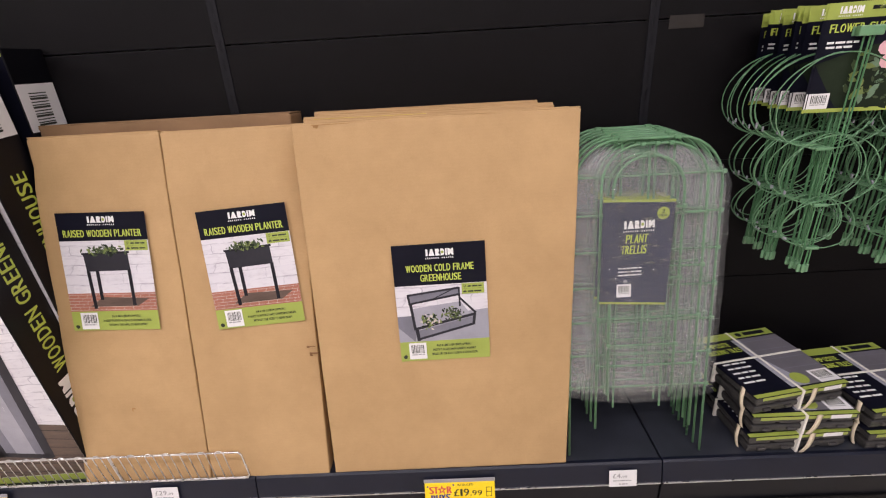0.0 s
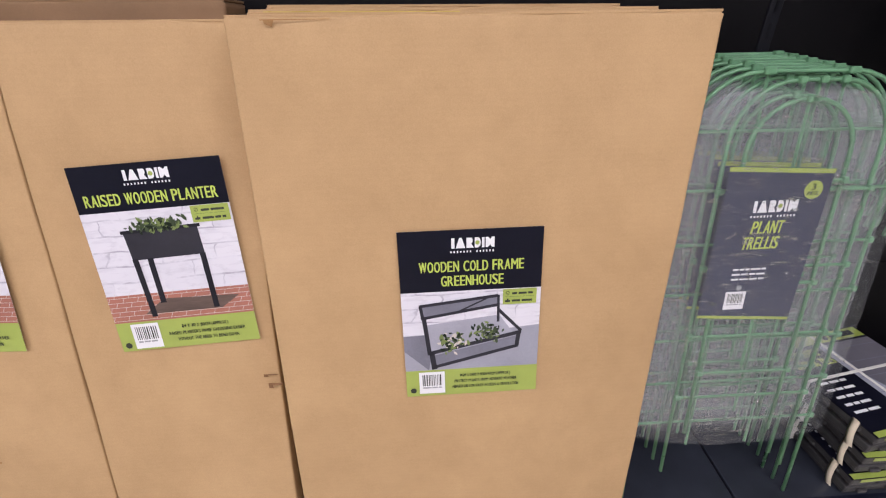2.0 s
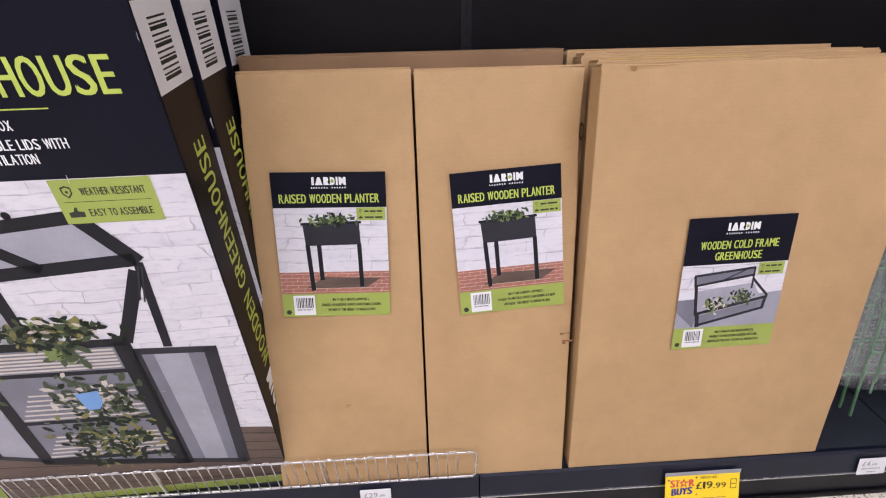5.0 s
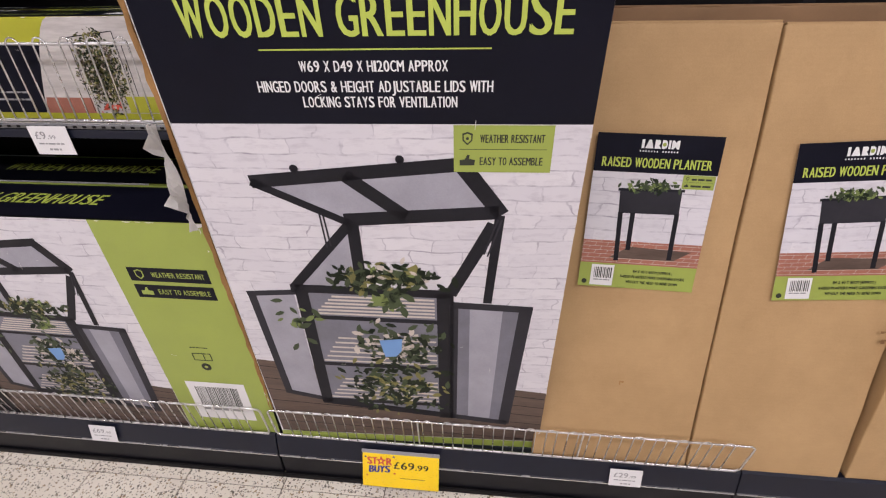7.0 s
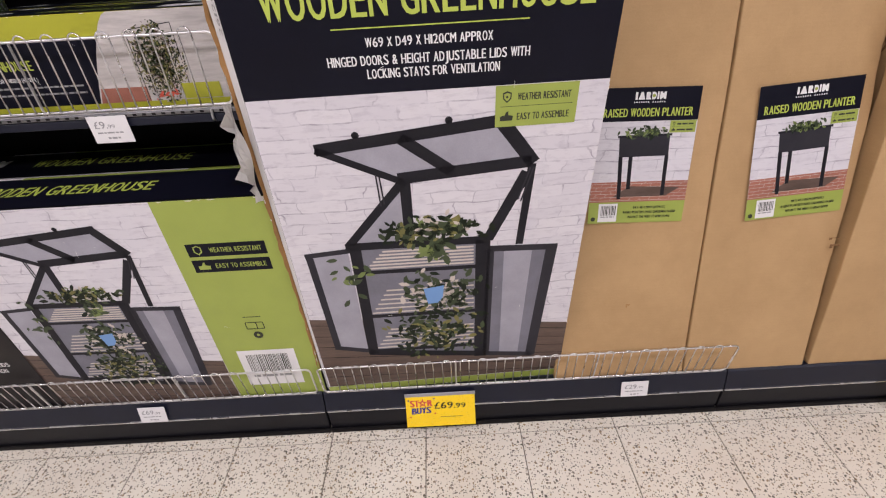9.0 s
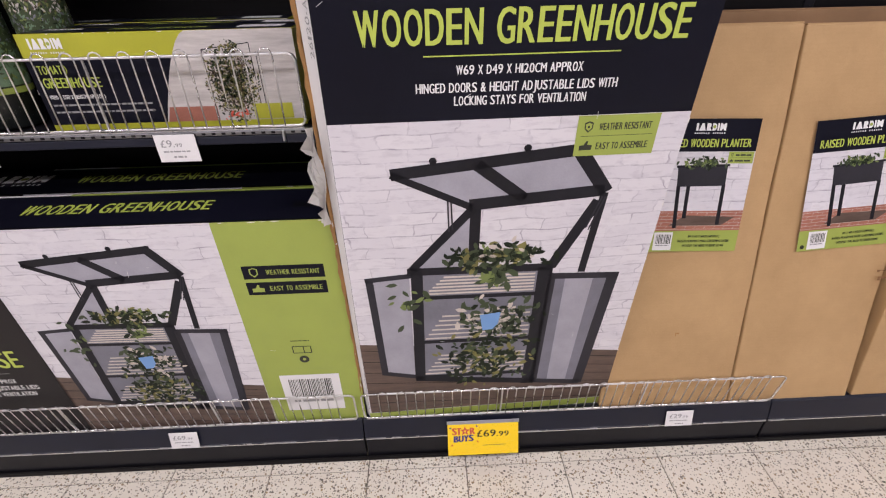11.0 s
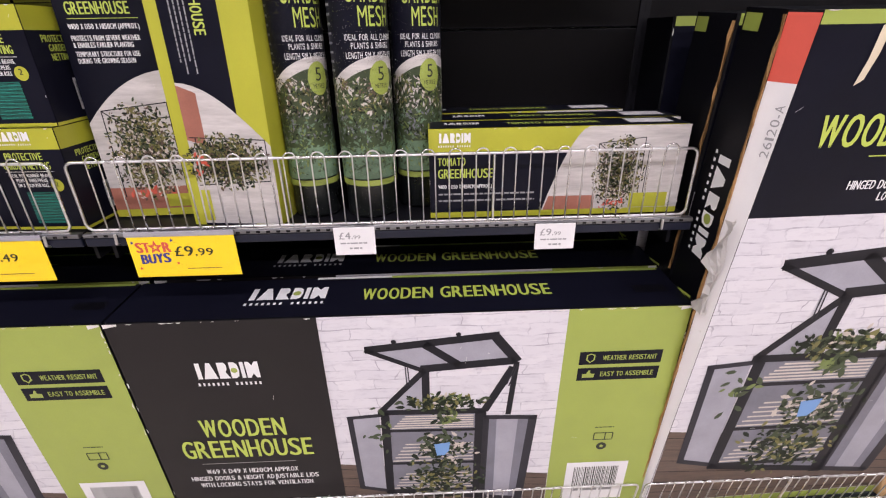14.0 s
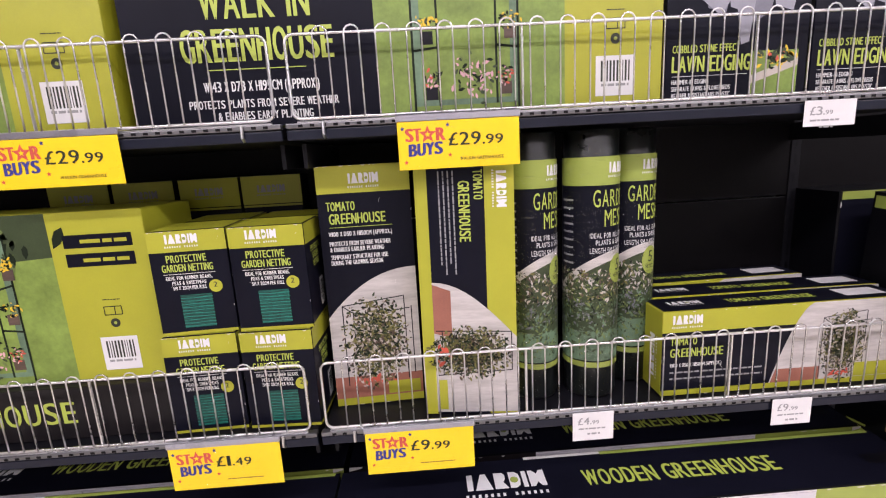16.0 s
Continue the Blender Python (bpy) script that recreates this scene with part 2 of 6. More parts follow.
def terrazzo():
    """Cream terrazzo with dark and ochre chips of two sizes."""
    m, nt, bsdf = nodes_of("terrazzo")
    link = nt.links.new
    geo = nt.nodes.new("ShaderNodeNewGeometry")
    base = add(nt, "ShaderNodeTexNoise", Scale=5.0, Detail=6.0)
    link(geo.outputs["Position"], base.inputs["Vector"])
    wob = add(nt, "ShaderNodeTexNoise", Scale=120.0, Detail=2.0)
    link(geo.outputs["Position"], wob.inputs["Vector"])
    sc = nt.nodes.new("ShaderNodeVectorMath")
    sc.operation = "MULTIPLY_ADD"
    sc.inputs[1].default_value = (0.008, 0.008, 0.008)
    link(wob.outputs["Color"], sc.inputs[0])
    link(geo.outputs["Position"], sc.inputs[2])
    ramp = nt.nodes.new("ShaderNodeValToRGB")
    ramp.color_ramp.elements[0].position, ramp.color_ramp.elements[1].position = 0.35, 0.7
    ramp.color_ramp.elements[0].color, ramp.color_ramp.elements[1].color = (0.76, 0.70, 0.60, 1), (0.84, 0.79, 0.69, 1)
    link(base.outputs["Fac"], ramp.inputs[0])
    last = ramp.outputs[0]
    for scale, reach, share in ((98.0, 0.35, 0.44), (170.0, 0.34, 0.56)):
        vor = add(nt, "ShaderNodeTexVoronoi", Scale=scale, Randomness=1.0)
        link(sc.outputs[0], vor.inputs["Vector"])
        sep = nt.nodes.new("ShaderNodeSeparateColor")
        link(vor.outputs["Color"], sep.inputs[0])
        near = nt.nodes.new("ShaderNodeMath")
        near.operation = "LESS_THAN"
        near.inputs[1].default_value = reach
        link(vor.outputs["Distance"], near.inputs[0])
        some = nt.nodes.new("ShaderNodeMath")
        some.operation = "LESS_THAN"
        some.inputs[1].default_value = share
        link(sep.outputs[0], some.inputs[0])
        both = nt.nodes.new("ShaderNodeMath")
        both.operation = "MULTIPLY"
        link(near.outputs[0], both.inputs[0])
        link(some.outputs[0], both.inputs[1])
        chip = nt.nodes.new("ShaderNodeValToRGB")
        chip.color_ramp.elements[0].color, chip.color_ramp.elements[1].color = (0.10, 0.092, 0.066, 1), (0.38, 0.27, 0.14, 1)
        e = chip.color_ramp.elements.new(0.5)
        e.color = (0.23, 0.20, 0.155, 1)
        link(sep.outputs[1], chip.inputs[0])
        mix = nt.nodes.new("ShaderNodeMixRGB")
        link(both.outputs[0], mix.inputs[0])
        link(last, mix.inputs[1])
        link(chip.outputs[0], mix.inputs[2])
        last = mix.outputs[0]
    link(last, bsdf.inputs["Base Color"])
    bsdf.inputs["Roughness"].default_value = 0.38
    return m


TERRAZZO = terrazzo()


def film_wrap(name, milk, gloss, soft=0.11):
    """Thin clear packing film: see-through, a little milky, with crinkled gloss."""
    m, nt, bsdf = nodes_of(name)
    link = nt.links.new
    tc = nt.nodes.new("ShaderNodeTexCoord")
    n = add(nt, "ShaderNodeTexNoise", Scale=24.0, Detail=7.0, Roughness=0.74, Distortion=2.8)
    mp = nt.nodes.new("ShaderNodeMapping")
    mp.inputs["Scale"].default_value = (0.6, 0.6, 2.6)
    link(tc.outputs["Object"], mp.inputs["Vector"])
    link(mp.outputs[0], n.inputs["Vector"])
    b = add(nt, "ShaderNodeBump", Strength=1.0, Distance=0.05)
    link(n.outputs["Fac"], b.inputs["Height"])
    bsdf.inputs["Base Color"].default_value = (0.90, 0.93, 0.95, 1)
    bsdf.inputs["Roughness"].default_value = 0.35
    gentle = add(nt, "ShaderNodeBump", Strength=0.35, Distance=0.012)
    link(n.outputs["Fac"], gentle.inputs["Height"])
    link(gentle.outputs[0], bsdf.inputs["Normal"])
    glossy = nt.nodes.new("ShaderNodeBsdfGlossy")
    glossy.inputs["Roughness"].default_value = soft
    link(b.outputs[0], glossy.inputs["Normal"])
    clear = nt.nodes.new("ShaderNodeBsdfTransparent")
    one, two = nt.nodes.new("ShaderNodeMixShader"), nt.nodes.new("ShaderNodeMixShader")
    r = nt.nodes.new("ShaderNodeMapRange")
    r.inputs["From Min"].default_value, r.inputs["From Max"].default_value = 0.35, 0.75
    r.inputs["To Min"].default_value, r.inputs["To Max"].default_value = milk * 0.75, milk * 1.25
    link(n.outputs["Fac"], r.inputs["Value"])
    link(r.outputs[0], one.inputs[0])
    link(clear.outputs[0], one.inputs[1])
    link(bsdf.outputs[0], one.inputs[2])
    crease = nt.nodes.new("ShaderNodeMapRange")
    crease.inputs["From Min"].default_value, crease.inputs["From Max"].default_value = 0.55, 0.64
    crease.inputs["To Min"].default_value, crease.inputs["To Max"].default_value = gloss * 0.06, gloss * 2.6
    link(n.outputs["Fac"], crease.inputs["Value"])
    link(crease.outputs[0], two.inputs[0])
    link(one.outputs[0], two.inputs[1])
    link(glossy.outputs[0], two.inputs[2])
    link(two.outputs[0], nt.nodes["Material Output"].inputs["Surface"])
    return m


FILM = film_wrap("clear_film", 0.055, 0.34, 0.12)
BACK_FILM = film_wrap("gathered_film", 0.15, 0.06, 0.2)
SLEEVE = film_wrap("clear_sleeve", 0.0, 0.10, 0.14)
TICKET_FILM = film_wrap("ticket_film", 0.0, 0.025)

lamp_mat, lamp_nt, lamp_bsdf = nodes_of("light_diffuser")
lamp_bsdf.inputs["Emission Color"].default_value = (1, 0.96, 0.9, 1)
lamp_bsdf.inputs["Emission Strength"].default_value = 6.0


# ---- builders ----
def thing(name, label, category, m=None, group="", kind=""):
    ob = tagged(new(name), label, category, group, kind)
    ob.empty_display_size = 0.1
    if m is not None:
        ob.matrix_world = m
    return ob


def part(name, bm, mats, parent, label="", smooth=False):
    me = bpy.data.meshes.new(name)
    bm.to_mesh(me)
    bm.free()
    for mt in (mats if isinstance(mats, (list, tuple)) else [mats]):
        me.materials.append(mt)
    if smooth:
        me.polygons.foreach_set("use_smooth", [True] * len(me.polygons))
    ob = new(name, me)
    ob.parent = parent
    return tagged(ob, label)


def again(name, ob, m, parent, label=""):
    """A further piece on the mesh of ob."""
    o = new(name, ob.data)
    o.parent, o.matrix_basis = parent, m
    return tagged(o, label)


def block(x0, y0, z0, x1, y1, z1, bevel=0.0, seg=2):
    bm = bmesh.new()
    bmesh.ops.create_cube(bm, size=1.0)
    bmesh.ops.scale(bm, vec=(x1 - x0, y1 - y0, z1 - z0), verts=bm.verts)
    bmesh.ops.translate(bm, vec=((x0 + x1) / 2, (y0 + y1) / 2, (z0 + z1) / 2), verts=bm.verts)
    if bevel:
        bmesh.ops.bevel(bm, geom=bm.edges[:], offset=bevel, segments=seg, affect="EDGES", profile=0.5)
    return bm


def tube(bm, pts, r, sides=6, closed=False):
    """A round bar along pts."""
    pts = [Vector(p) for p in pts]
    n = len(pts)
    rings = []
    for i, p in enumerate(pts):
        a = pts[(i - 1) % n] if (closed or i > 0) else p
        b = pts[(i + 1) % n] if (closed or i < n - 1) else p
        d = (b - a).normalized()
        ref = Vector((0, 1, 0)) if abs(d.y) < 0.9 else Vector((1, 0, 0))
        s = d.cross(ref).normalized()
        t = s.cross(d)
        rings.append([bm.verts.new(p + r * (math.cos(k * math.tau / sides) * s + math.sin(k * math.tau / sides) * t)) for k in range(sides)])
    for i in range(n if closed else n - 1):
        ra, rb = rings[i], rings[(i + 1) % n]
        for k in range(sides):
            bm.faces.new((ra[k], rb[k], rb[(k + 1) % sides], ra[(k + 1) % sides]))
    if not closed:
        bm.faces.new(rings[0])
        bm.faces.new(rings[-1][::-1])
    return bm


def arc(cx, cz, r, a0, a1, n, y=0.0):
    return [(cx + r * math.cos(radians(a0 + (a1 - a0) * i / n)), y, cz + r * math.sin(radians(a0 + (a1 - a0) * i / n))) for i in range(n + 1)]


def rounded_loop(x0, z0, x1, z1, r, y=0.0, n=4):
    return arc(x1 - r, z1 - r, r, 90, 0, n, y) + arc(x1 - r, z0 + r, r, 0, -90, n, y) + arc(x0 + r, z0 + r, r, 270, 180, n, y) + arc(x0 + r, z1 - r, r, 180, 90, n, y)


GLYPHS, LETTERS = {}, {}
WIDTHS = {"W": 1.32, "M": 1.22, "I": 0.19, "1": 0.36, ".": 0.18, ",": 0.18, "-": 0.42, " ": 0.42, "&": 1.05, "(": 0.42, ")": 0.42, "J": 0.6, "L": 0.82, "E": 0.84, "F": 0.82, "T": 0.92, "£": 0.95}


def glyph(ch):
    """The outline faces of one character, 1 wide, with capitals 1 high."""
    if ch not in GLYPHS:
        cu = bpy.data.curves.new("words", "FONT")
        cu.body, cu.resolution_u = ch, 3
        ob = bpy.data.objects.new("words", cu)
        scene.collection.objects.link(ob)
        me = bpy.data.meshes.new_from_object(ob.evaluated_get(bpy.context.evaluated_depsgraph_get()))
        co = [v.co.copy() for v in me.vertices]
        fs = [tuple(p.vertices) for p in me.polygons]
        bpy.data.objects.remove(ob)
        bpy.data.curves.remove(cu)
        bpy.data.meshes.remove(me)
        x0, x1, top = min(c.x for c in co), max(c.x for c in co), max(c.y for c in co)
        tall = top if ch == "H" else glyph("H")[2]
        GLYPHS[ch] = ([((c.x - x0) / (x1 - x0), c.y / tall) for c in co], fs, tall)
    return GLYPHS[ch]


def letters(s):
    """A line of words in narrow, evenly wide capitals, fitted into a box 1 wide and 1 high."""
    if s not in LETTERS:
        co, fs, at = [], [], 0.0
        for ch in s:
            w = WIDTHS.get(ch, 1.0)
            if ch != " ":
                k = len(co)
                pts, faces, tall = glyph(ch)
                co.extend((at + x * w, y) for x, y in pts)
                fs.extend(tuple(k + q for q in f) for f in faces)
            at += w + 0.24
        at -= 0.24
        LETTERS[s] = ([(x / at, y) for x, y in co], fs)
    return LETTERS[s]


class Print:
    """Flat printing on a face: x runs right, z up, and the reader stands at minus y. Words go into a mesh of their own."""

    def __init__(self, seed=1):
        self.polys, self.words, self.rng = [], [], random.Random(seed)

    def poly(self, pts, mat, layer=1):
        area = sum(a[0] * b[1] - b[0] * a[1] for a, b in zip(pts, pts[1:] + pts[:1]))
        self.polys.append((pts if area > 0 else pts[::-1], mat, layer))

    def rect(self, u0, v0, u1, v1, mat, layer=1):
        self.poly([(u0, v0), (u1, v0), (u1, v1), (u0, v1)], mat, layer)

    def bar(self, a, b, w, mat, layer=3):
        d = Vector((b[0] - a[0], b[1] - a[1])).normalized() * w / 2
        self.poly([(a[0] - d.y, a[1] + d.x), (a[0] + d.y, a[1] - d.x), (b[0] + d.y, b[1] - d.x), (b[0] - d.y, b[1] + d.x)], mat, layer)

    def disc(self, u, v, r, mat, layer=3, n=18, tall=1.0):
        if tall == 1.0:
            self.poly([(u + r * math.cos(math.tau * i / n), v + r * math.sin(math.tau * i / n)) for i in range(n)], mat, layer)
            return
        for i in range(n):
            a, b = -1 + 2 * i / n, -1 + 2 * (i + 1) / n
            ha, hb = r * tall * math.sqrt(max(0.0, 1 - a * a)), r * tall * math.sqrt(max(0.0, 1 - b * b))
            pts = [(u + r * a, v - ha), (u + r * b, v - hb), (u + r * b, v + hb), (u + r * a, v + ha)]
            self.poly(pts[:3] if i == 0 else ([pts[0], pts[1], pts[3]] if i == n - 1 else pts), mat, layer)

    def leaves(self, n, u0, v0, u1, v1, size, mats, layer=5):
        g = self.rng
        for i in range(n):
            x, y = g.gauss(0, 0.42), g.gauss(0, 0.42)
            if x * x + y * y > 1.1:
                continue
            u, v, a, s = (u0 + u1) / 2 + x * (u1 - u0) / 2, (v0 + v1) / 2 + y * (v1 - v0) / 2, g.uniform(0, math.tau), size * g.uniform(0.5, 1.25)
            c, d = math.cos(a), math.sin(a)
            shape = [(-1, 0), (-0.45, -0.42), (0.25, -0.38), (1, 0), (0.3, 0.40), (-0.5, 0.36)]
            self.poly([(u + s * (p * c - q * d), v + s * (p * d + q * c)) for p, q in shape], g.choice(mats), layer + (i % 4) * 0.2)

    def text(self, s, u, v, w, h, mat, layer=4, turn=0, slant=0.0):
        self.words.append((s, u, v, w, h, mat, layer, turn, slant))

    def blocks(self, u, v, w, h, mat, layer=4, turn=0):
        """A line of writing too small to read, as plain bars."""
        g, at = self.rng, 0.0
        c, d = math.cos(radians(turn)), math.sin(radians(turn))
        while at < w - 0.3 * h:
            n = min(g.uniform(1.2, 4.5) * h, w - at)
            self.poly([(u + x * c - y * d, v + x * d + y * c) for x, y in ((at, 0), (at + n, 0), (at + n, h * 0.8), (at, h * 0.8))], mat, layer)
            at += n + 0.5 * h

    def mark(self, u, v, w, h, mat=None, turn=0, layer=4):
        """The maker's mark as plain shapes: six solid blocks, one with a lime dot, over a row of small ones."""
        c, d = math.cos(radians(turn)), math.sin(radians(turn))
        mt = mat or WHITE_INK

        def put(x0, y0, x1, y1, m_, lay):
            self.poly([(u + x * c - y * d, v + x * d + y * c) for x, y in ((x0, y0), (x1, y0), (x1, y1), (x0, y1))], m_, lay)
        def spot(x, y, r, m_, lay):
            self.poly([(u + (x + r * math.cos(q)) * c - (y + r * math.sin(q)) * d, v + (x + r * math.cos(q)) * d + (y + r * math.sin(q)) * c) for q in [math.tau * i / 12 for i in range(12)]], m_, lay)

        def wedge(pts):
            self.poly([(u + x * w * c - y * h * d, v + x * w * d + y * h * c) for x, y in pts], mt, layer)
        put(0.045 * w, 0.32 * h, 0.115 * w, h, mt, layer)
        wedge([(0.14, 0.32), (0.35, 0.32), (0.275, 1.0), (0.215, 1.0)])
        wedge([(0.375, 0.32), (0.54, 0.32), (0.48, 0.60), (0.51, 0.72), (0.51, 0.90), (0.48, 1.0), (0.375, 1.0)])
        wedge([(0.555, 0.32), (0.63, 0.32), (0.675, 0.42), (0.69, 0.66), (0.675, 0.90), (0.63, 1.0), (0.555, 1.0)])
        spot(0.615 * w, 0.66 * h, min(0.22 * h, 0.050 * w), LIME, layer + 0.4)
        put(0.715 * w, 0.32 * h, 0.77 * w, h, mt, layer)
        wedge([(0.795, 0.32), (0.85, 0.32), (0.895, 0.50), (0.935, 0.32), (0.99, 0.32), (0.99, 1.0), (0.935, 1.0), (0.895, 0.84), (0.85, 1.0), (0.795, 1.0)])
        for i in range(14):
            if i != 7:
                put((i + 0.25) * w / 14, 0.02 * h, (i + 0.7) * w / 14, 0.15 * h, mt, layer)

    def barcode(self, u, v, w, h, layer=3):
        self.rect(u, v, u + w, v + h, PAPER, layer)
        at = 0.13 * w
        while at < 0.87 * w:
            k = self.rng.choice((0.008, 0.014, 0.022) if w > 0.09 else (0.022, 0.036, 0.05)) * w
            self.rect(u + at, v + 0.36 * h, u + at + k, v + 0.88 * h, DARK_INK, layer + 0.6)
            at += k + self.rng.choice((0.010, 0.016) if w > 0.09 else (0.026, 0.04)) * w
        self.blocks(u + 0.14 * w, v + 0.24 * h, 0.72 * w, 0.08 * h, GREY_INK, layer + 0.6)

    def icons(self, u, v, s, mat=None, layer=3):
        mt = mat or DARK_INK
        self.blocks(u - s, v + 1.8 * s, 2 * s, 0.13 * s, mt, layer)
        for a, b in (((-s, s), (s, s)), ((-s, 0), (s, 0)), ((-s, 0), (-s, s)), ((s, 0), (s, s)), ((0.2 * s, 0), (0.2 * s, s))):
            self.bar((u + a[0], v + a[1]), (u + b[0], v + b[1]), 0.1 * s, mt, layer)
        self.disc(u, v - 1.0 * s, 0.55 * s, mt, layer)
        self.disc(u, v - 1.0 * s, 0.2 * s, LIME, layer + 0.5, 8)

    def build(self, name, parent, label="", lift=0.0004):
        def mesh_of(faces, nm, under):
            mats, index, co, fs, mi = [], {}, [], [], []
            for pts, polys, mt, lay in faces:
                if mt.name not in index:
                    index[mt.name] = len(mats)
                    mats.append(mt)
                k = len(co)
                co.extend((p[0], -0.0008 - lift * lay, p[1]) for p in pts)
                for f in polys:
                    fs.append(tuple(k + i for i in f))
                    mi.append(index[mt.name])
            me = bpy.data.meshes.new(nm)
            me.from_pydata(co, [], fs)
            me.polygons.foreach_set("material_index", mi)
            for mt in mats:
                me.materials.append(mt)
            ob = new(nm, me)
            ob.parent = under
            return ob
        ob = tagged(mesh_of([(p, [tuple(range(len(p)))], mt, lay) for p, mt, lay in self.polys], name, parent), label)
        if self.words:
            for s, u, v, w, h, mt, lay, turn, slant in self.words:
                co, fs = letters(s)
                c, d = math.cos(radians(turn)), math.sin(radians(turn))
                strokes = []
                for k, e in enumerate((-0.026, 0.026) if h > 0.03 else (-0.030, 0.030)):
                    strokes.append(([(u + (x * w + (y * slant + e) * h) * c - y * h * d, v + (x * w + (y * slant + e) * h) * d + y * h * c) for x, y in co], fs, mt, lay + 0.25 * k))
                mesh_of(strokes, "lettering", ob)
        return ob


def face_turn(ob, m):
    """Sets a printed sheet on another face of its box."""
    ob.matrix_basis = m
    return ob


TOP = lambda z: Matrix(((1, 0, 0, 0), (0, 0, 1, 0), (0, -1, 0, z), (0, 0, 0, 1)))          # sheet up becomes depth
LEFT = lambda x: Matrix(((0, 1, 0, x), (-1, 0, 0, 0), (0, 0, 1, 0), (0, 0, 0, 1)))          # read from the left side
RIGHT = lambda x: Matrix(((0, -1, 0, x), (1, 0, 0, 0), (0, 0, 1, 0), (0, 0, 0, 1)))         # read from the right side

# ---- structure ----
JOINTS = [-5.69, -4.43, -3.17, -1.91, -0.65, 0.61, 1.87, 3.13]
LIP_Y, BASE_Z, BACK_Y, TILE = 1.042, 0.175, 1.472, 0.305


def plain(name, bm, mat):
    ob = part(name, bm, mat, None)
    return tagged(ob, kind="structure")


floor = plain("floor", block(-9, -4.2, -0.06, 6, 1.7, -0.004), GROUT)
plain("ceiling", block(-9, -4.2, 3.25, 6, 1.7, 3.35), CEILING)
plain("wall_north", block(-9, 1.56, 0, 6, 1.7, 3.25), WALL_PAINT)
plain("wall_south", block(-9, -4.2, 0, 6, -4.05, 3.25), WALL_PAINT)
plain("wall_east", block(5.85, -4.05, 0, 6, 1.56, 3.25), WALL_PAINT)
plain("wall_west", block(-9, -4.05, 0, -8.85, 1.56, 3.25), WALL_PAINT)

for lx, ly in LAMP_SPOTS:
    fit = thing("ceiling_light", "long white strip light hanging under the ceiling", "ceiling light", pose(lx, ly, 3.12), "strip lights over the aisle")
    part("housing", block(-0.78, -0.10, 0.005, 0.78, 0.10, 0.06, 0.008), CEILING, fit)
    part("diffuser", block(-0.75, -0.08, -0.012, 0.75, 0.08, 0.003, 0.004), lamp_mat, fit, "glowing diffuser")
    for sx in (-0.6, 0.6):
        part("hanger", tube(bmesh.new(), [(sx, 0, 0.06), (sx, 0, 0.13)], 0.006), CEILING, fit)


def gondola_bay(x0, x1):
    w = x1 - x0
    bay = thing("shelf_bay", "black enamelled steel back and base of a shop shelving bay", "shelving", pose(x0, 0, 0), "shelving bays along the aisle")
    part("base_deck", block(0.003, LIP_Y + 0.012, BASE_Z - 0.022, w - 0.003, BACK_Y, BASE_Z, 0.002), DECK_LIT, bay)
    if x1 > -0.7:
        part("deck_seam", block(w * 0.5 - 0.0015, LIP_Y + 0.02, BASE_Z, w * 0.5 + 0.0015, BACK_Y - 0.01, BASE_Z + 0.0012), PANEL, bay)
    rail = bmesh.new()
    profile = [(1.060, 0.176), (1.048, 0.178), (1.042, 0.172), (1.029, 0.108), (1.030, 0.101), (1.042, 0.101), (1.060, 0.110)]
    a = [rail.verts.new((0.002, y, z)) for y, z in profile]
    b = [rail.verts.new((w - 0.002, y, z)) for y, z in profile]
    for i in range(len(profile)):
        j = (i + 1) % len(profile)
        rail.faces.new((a[j], a[i], b[i], b[j]))
    rail.faces.new(a)
    rail.faces.new(b[::-1])
    part("ticket_rail", rail, RAIL, bay, "dark blue-black plastic ticket rail")
    part("rail_lip", block(0.004, 1.0265, 0.1005, w - 0.004, 1.0305, 0.1045), CHROME, bay, "thin bright edge of the ticket rail")
    part("plinth", block(0.003, 1.0325, 0.012, w - 0.003, 1.050, 0.099, 0.002), SHELF, bay)
    part("kick_strip", block(0.0, 1.024, 0.0, w, 1.0315, 0.020, 0.003), PANEL, bay)
    for z0, z1 in ((BASE_Z, 0.575), (0.578, 0.997), (1.0, 1.417), (1.42, 1.837), (1.84, 2.25)):
        part("back_panel", block(0.012, BACK_Y, z0, w - 0.012, BACK_Y + 0.012, z1, 0.002), PANEL, bay)
    post = part("upright_post", block(-0.014, BACK_Y - 0.004, 0.02, 0.014, BACK_Y + 0.04, 2.27, 0.002), SHELF, bay)
    slot = part("slot", block(-0.003, BACK_Y - 0.0046, 1.20, 0.003, BACK_Y - 0.0036, 1.23), BLACK_SIDE, post)
    for k in range(24):
        again("slot", slot, pose(0, 0, -0.05 * 12 + 0.05 * k), post)
    return bay


for xa, xb in zip(JOINTS, JOINTS[1:]):
    gondola_bay(xa, xb)


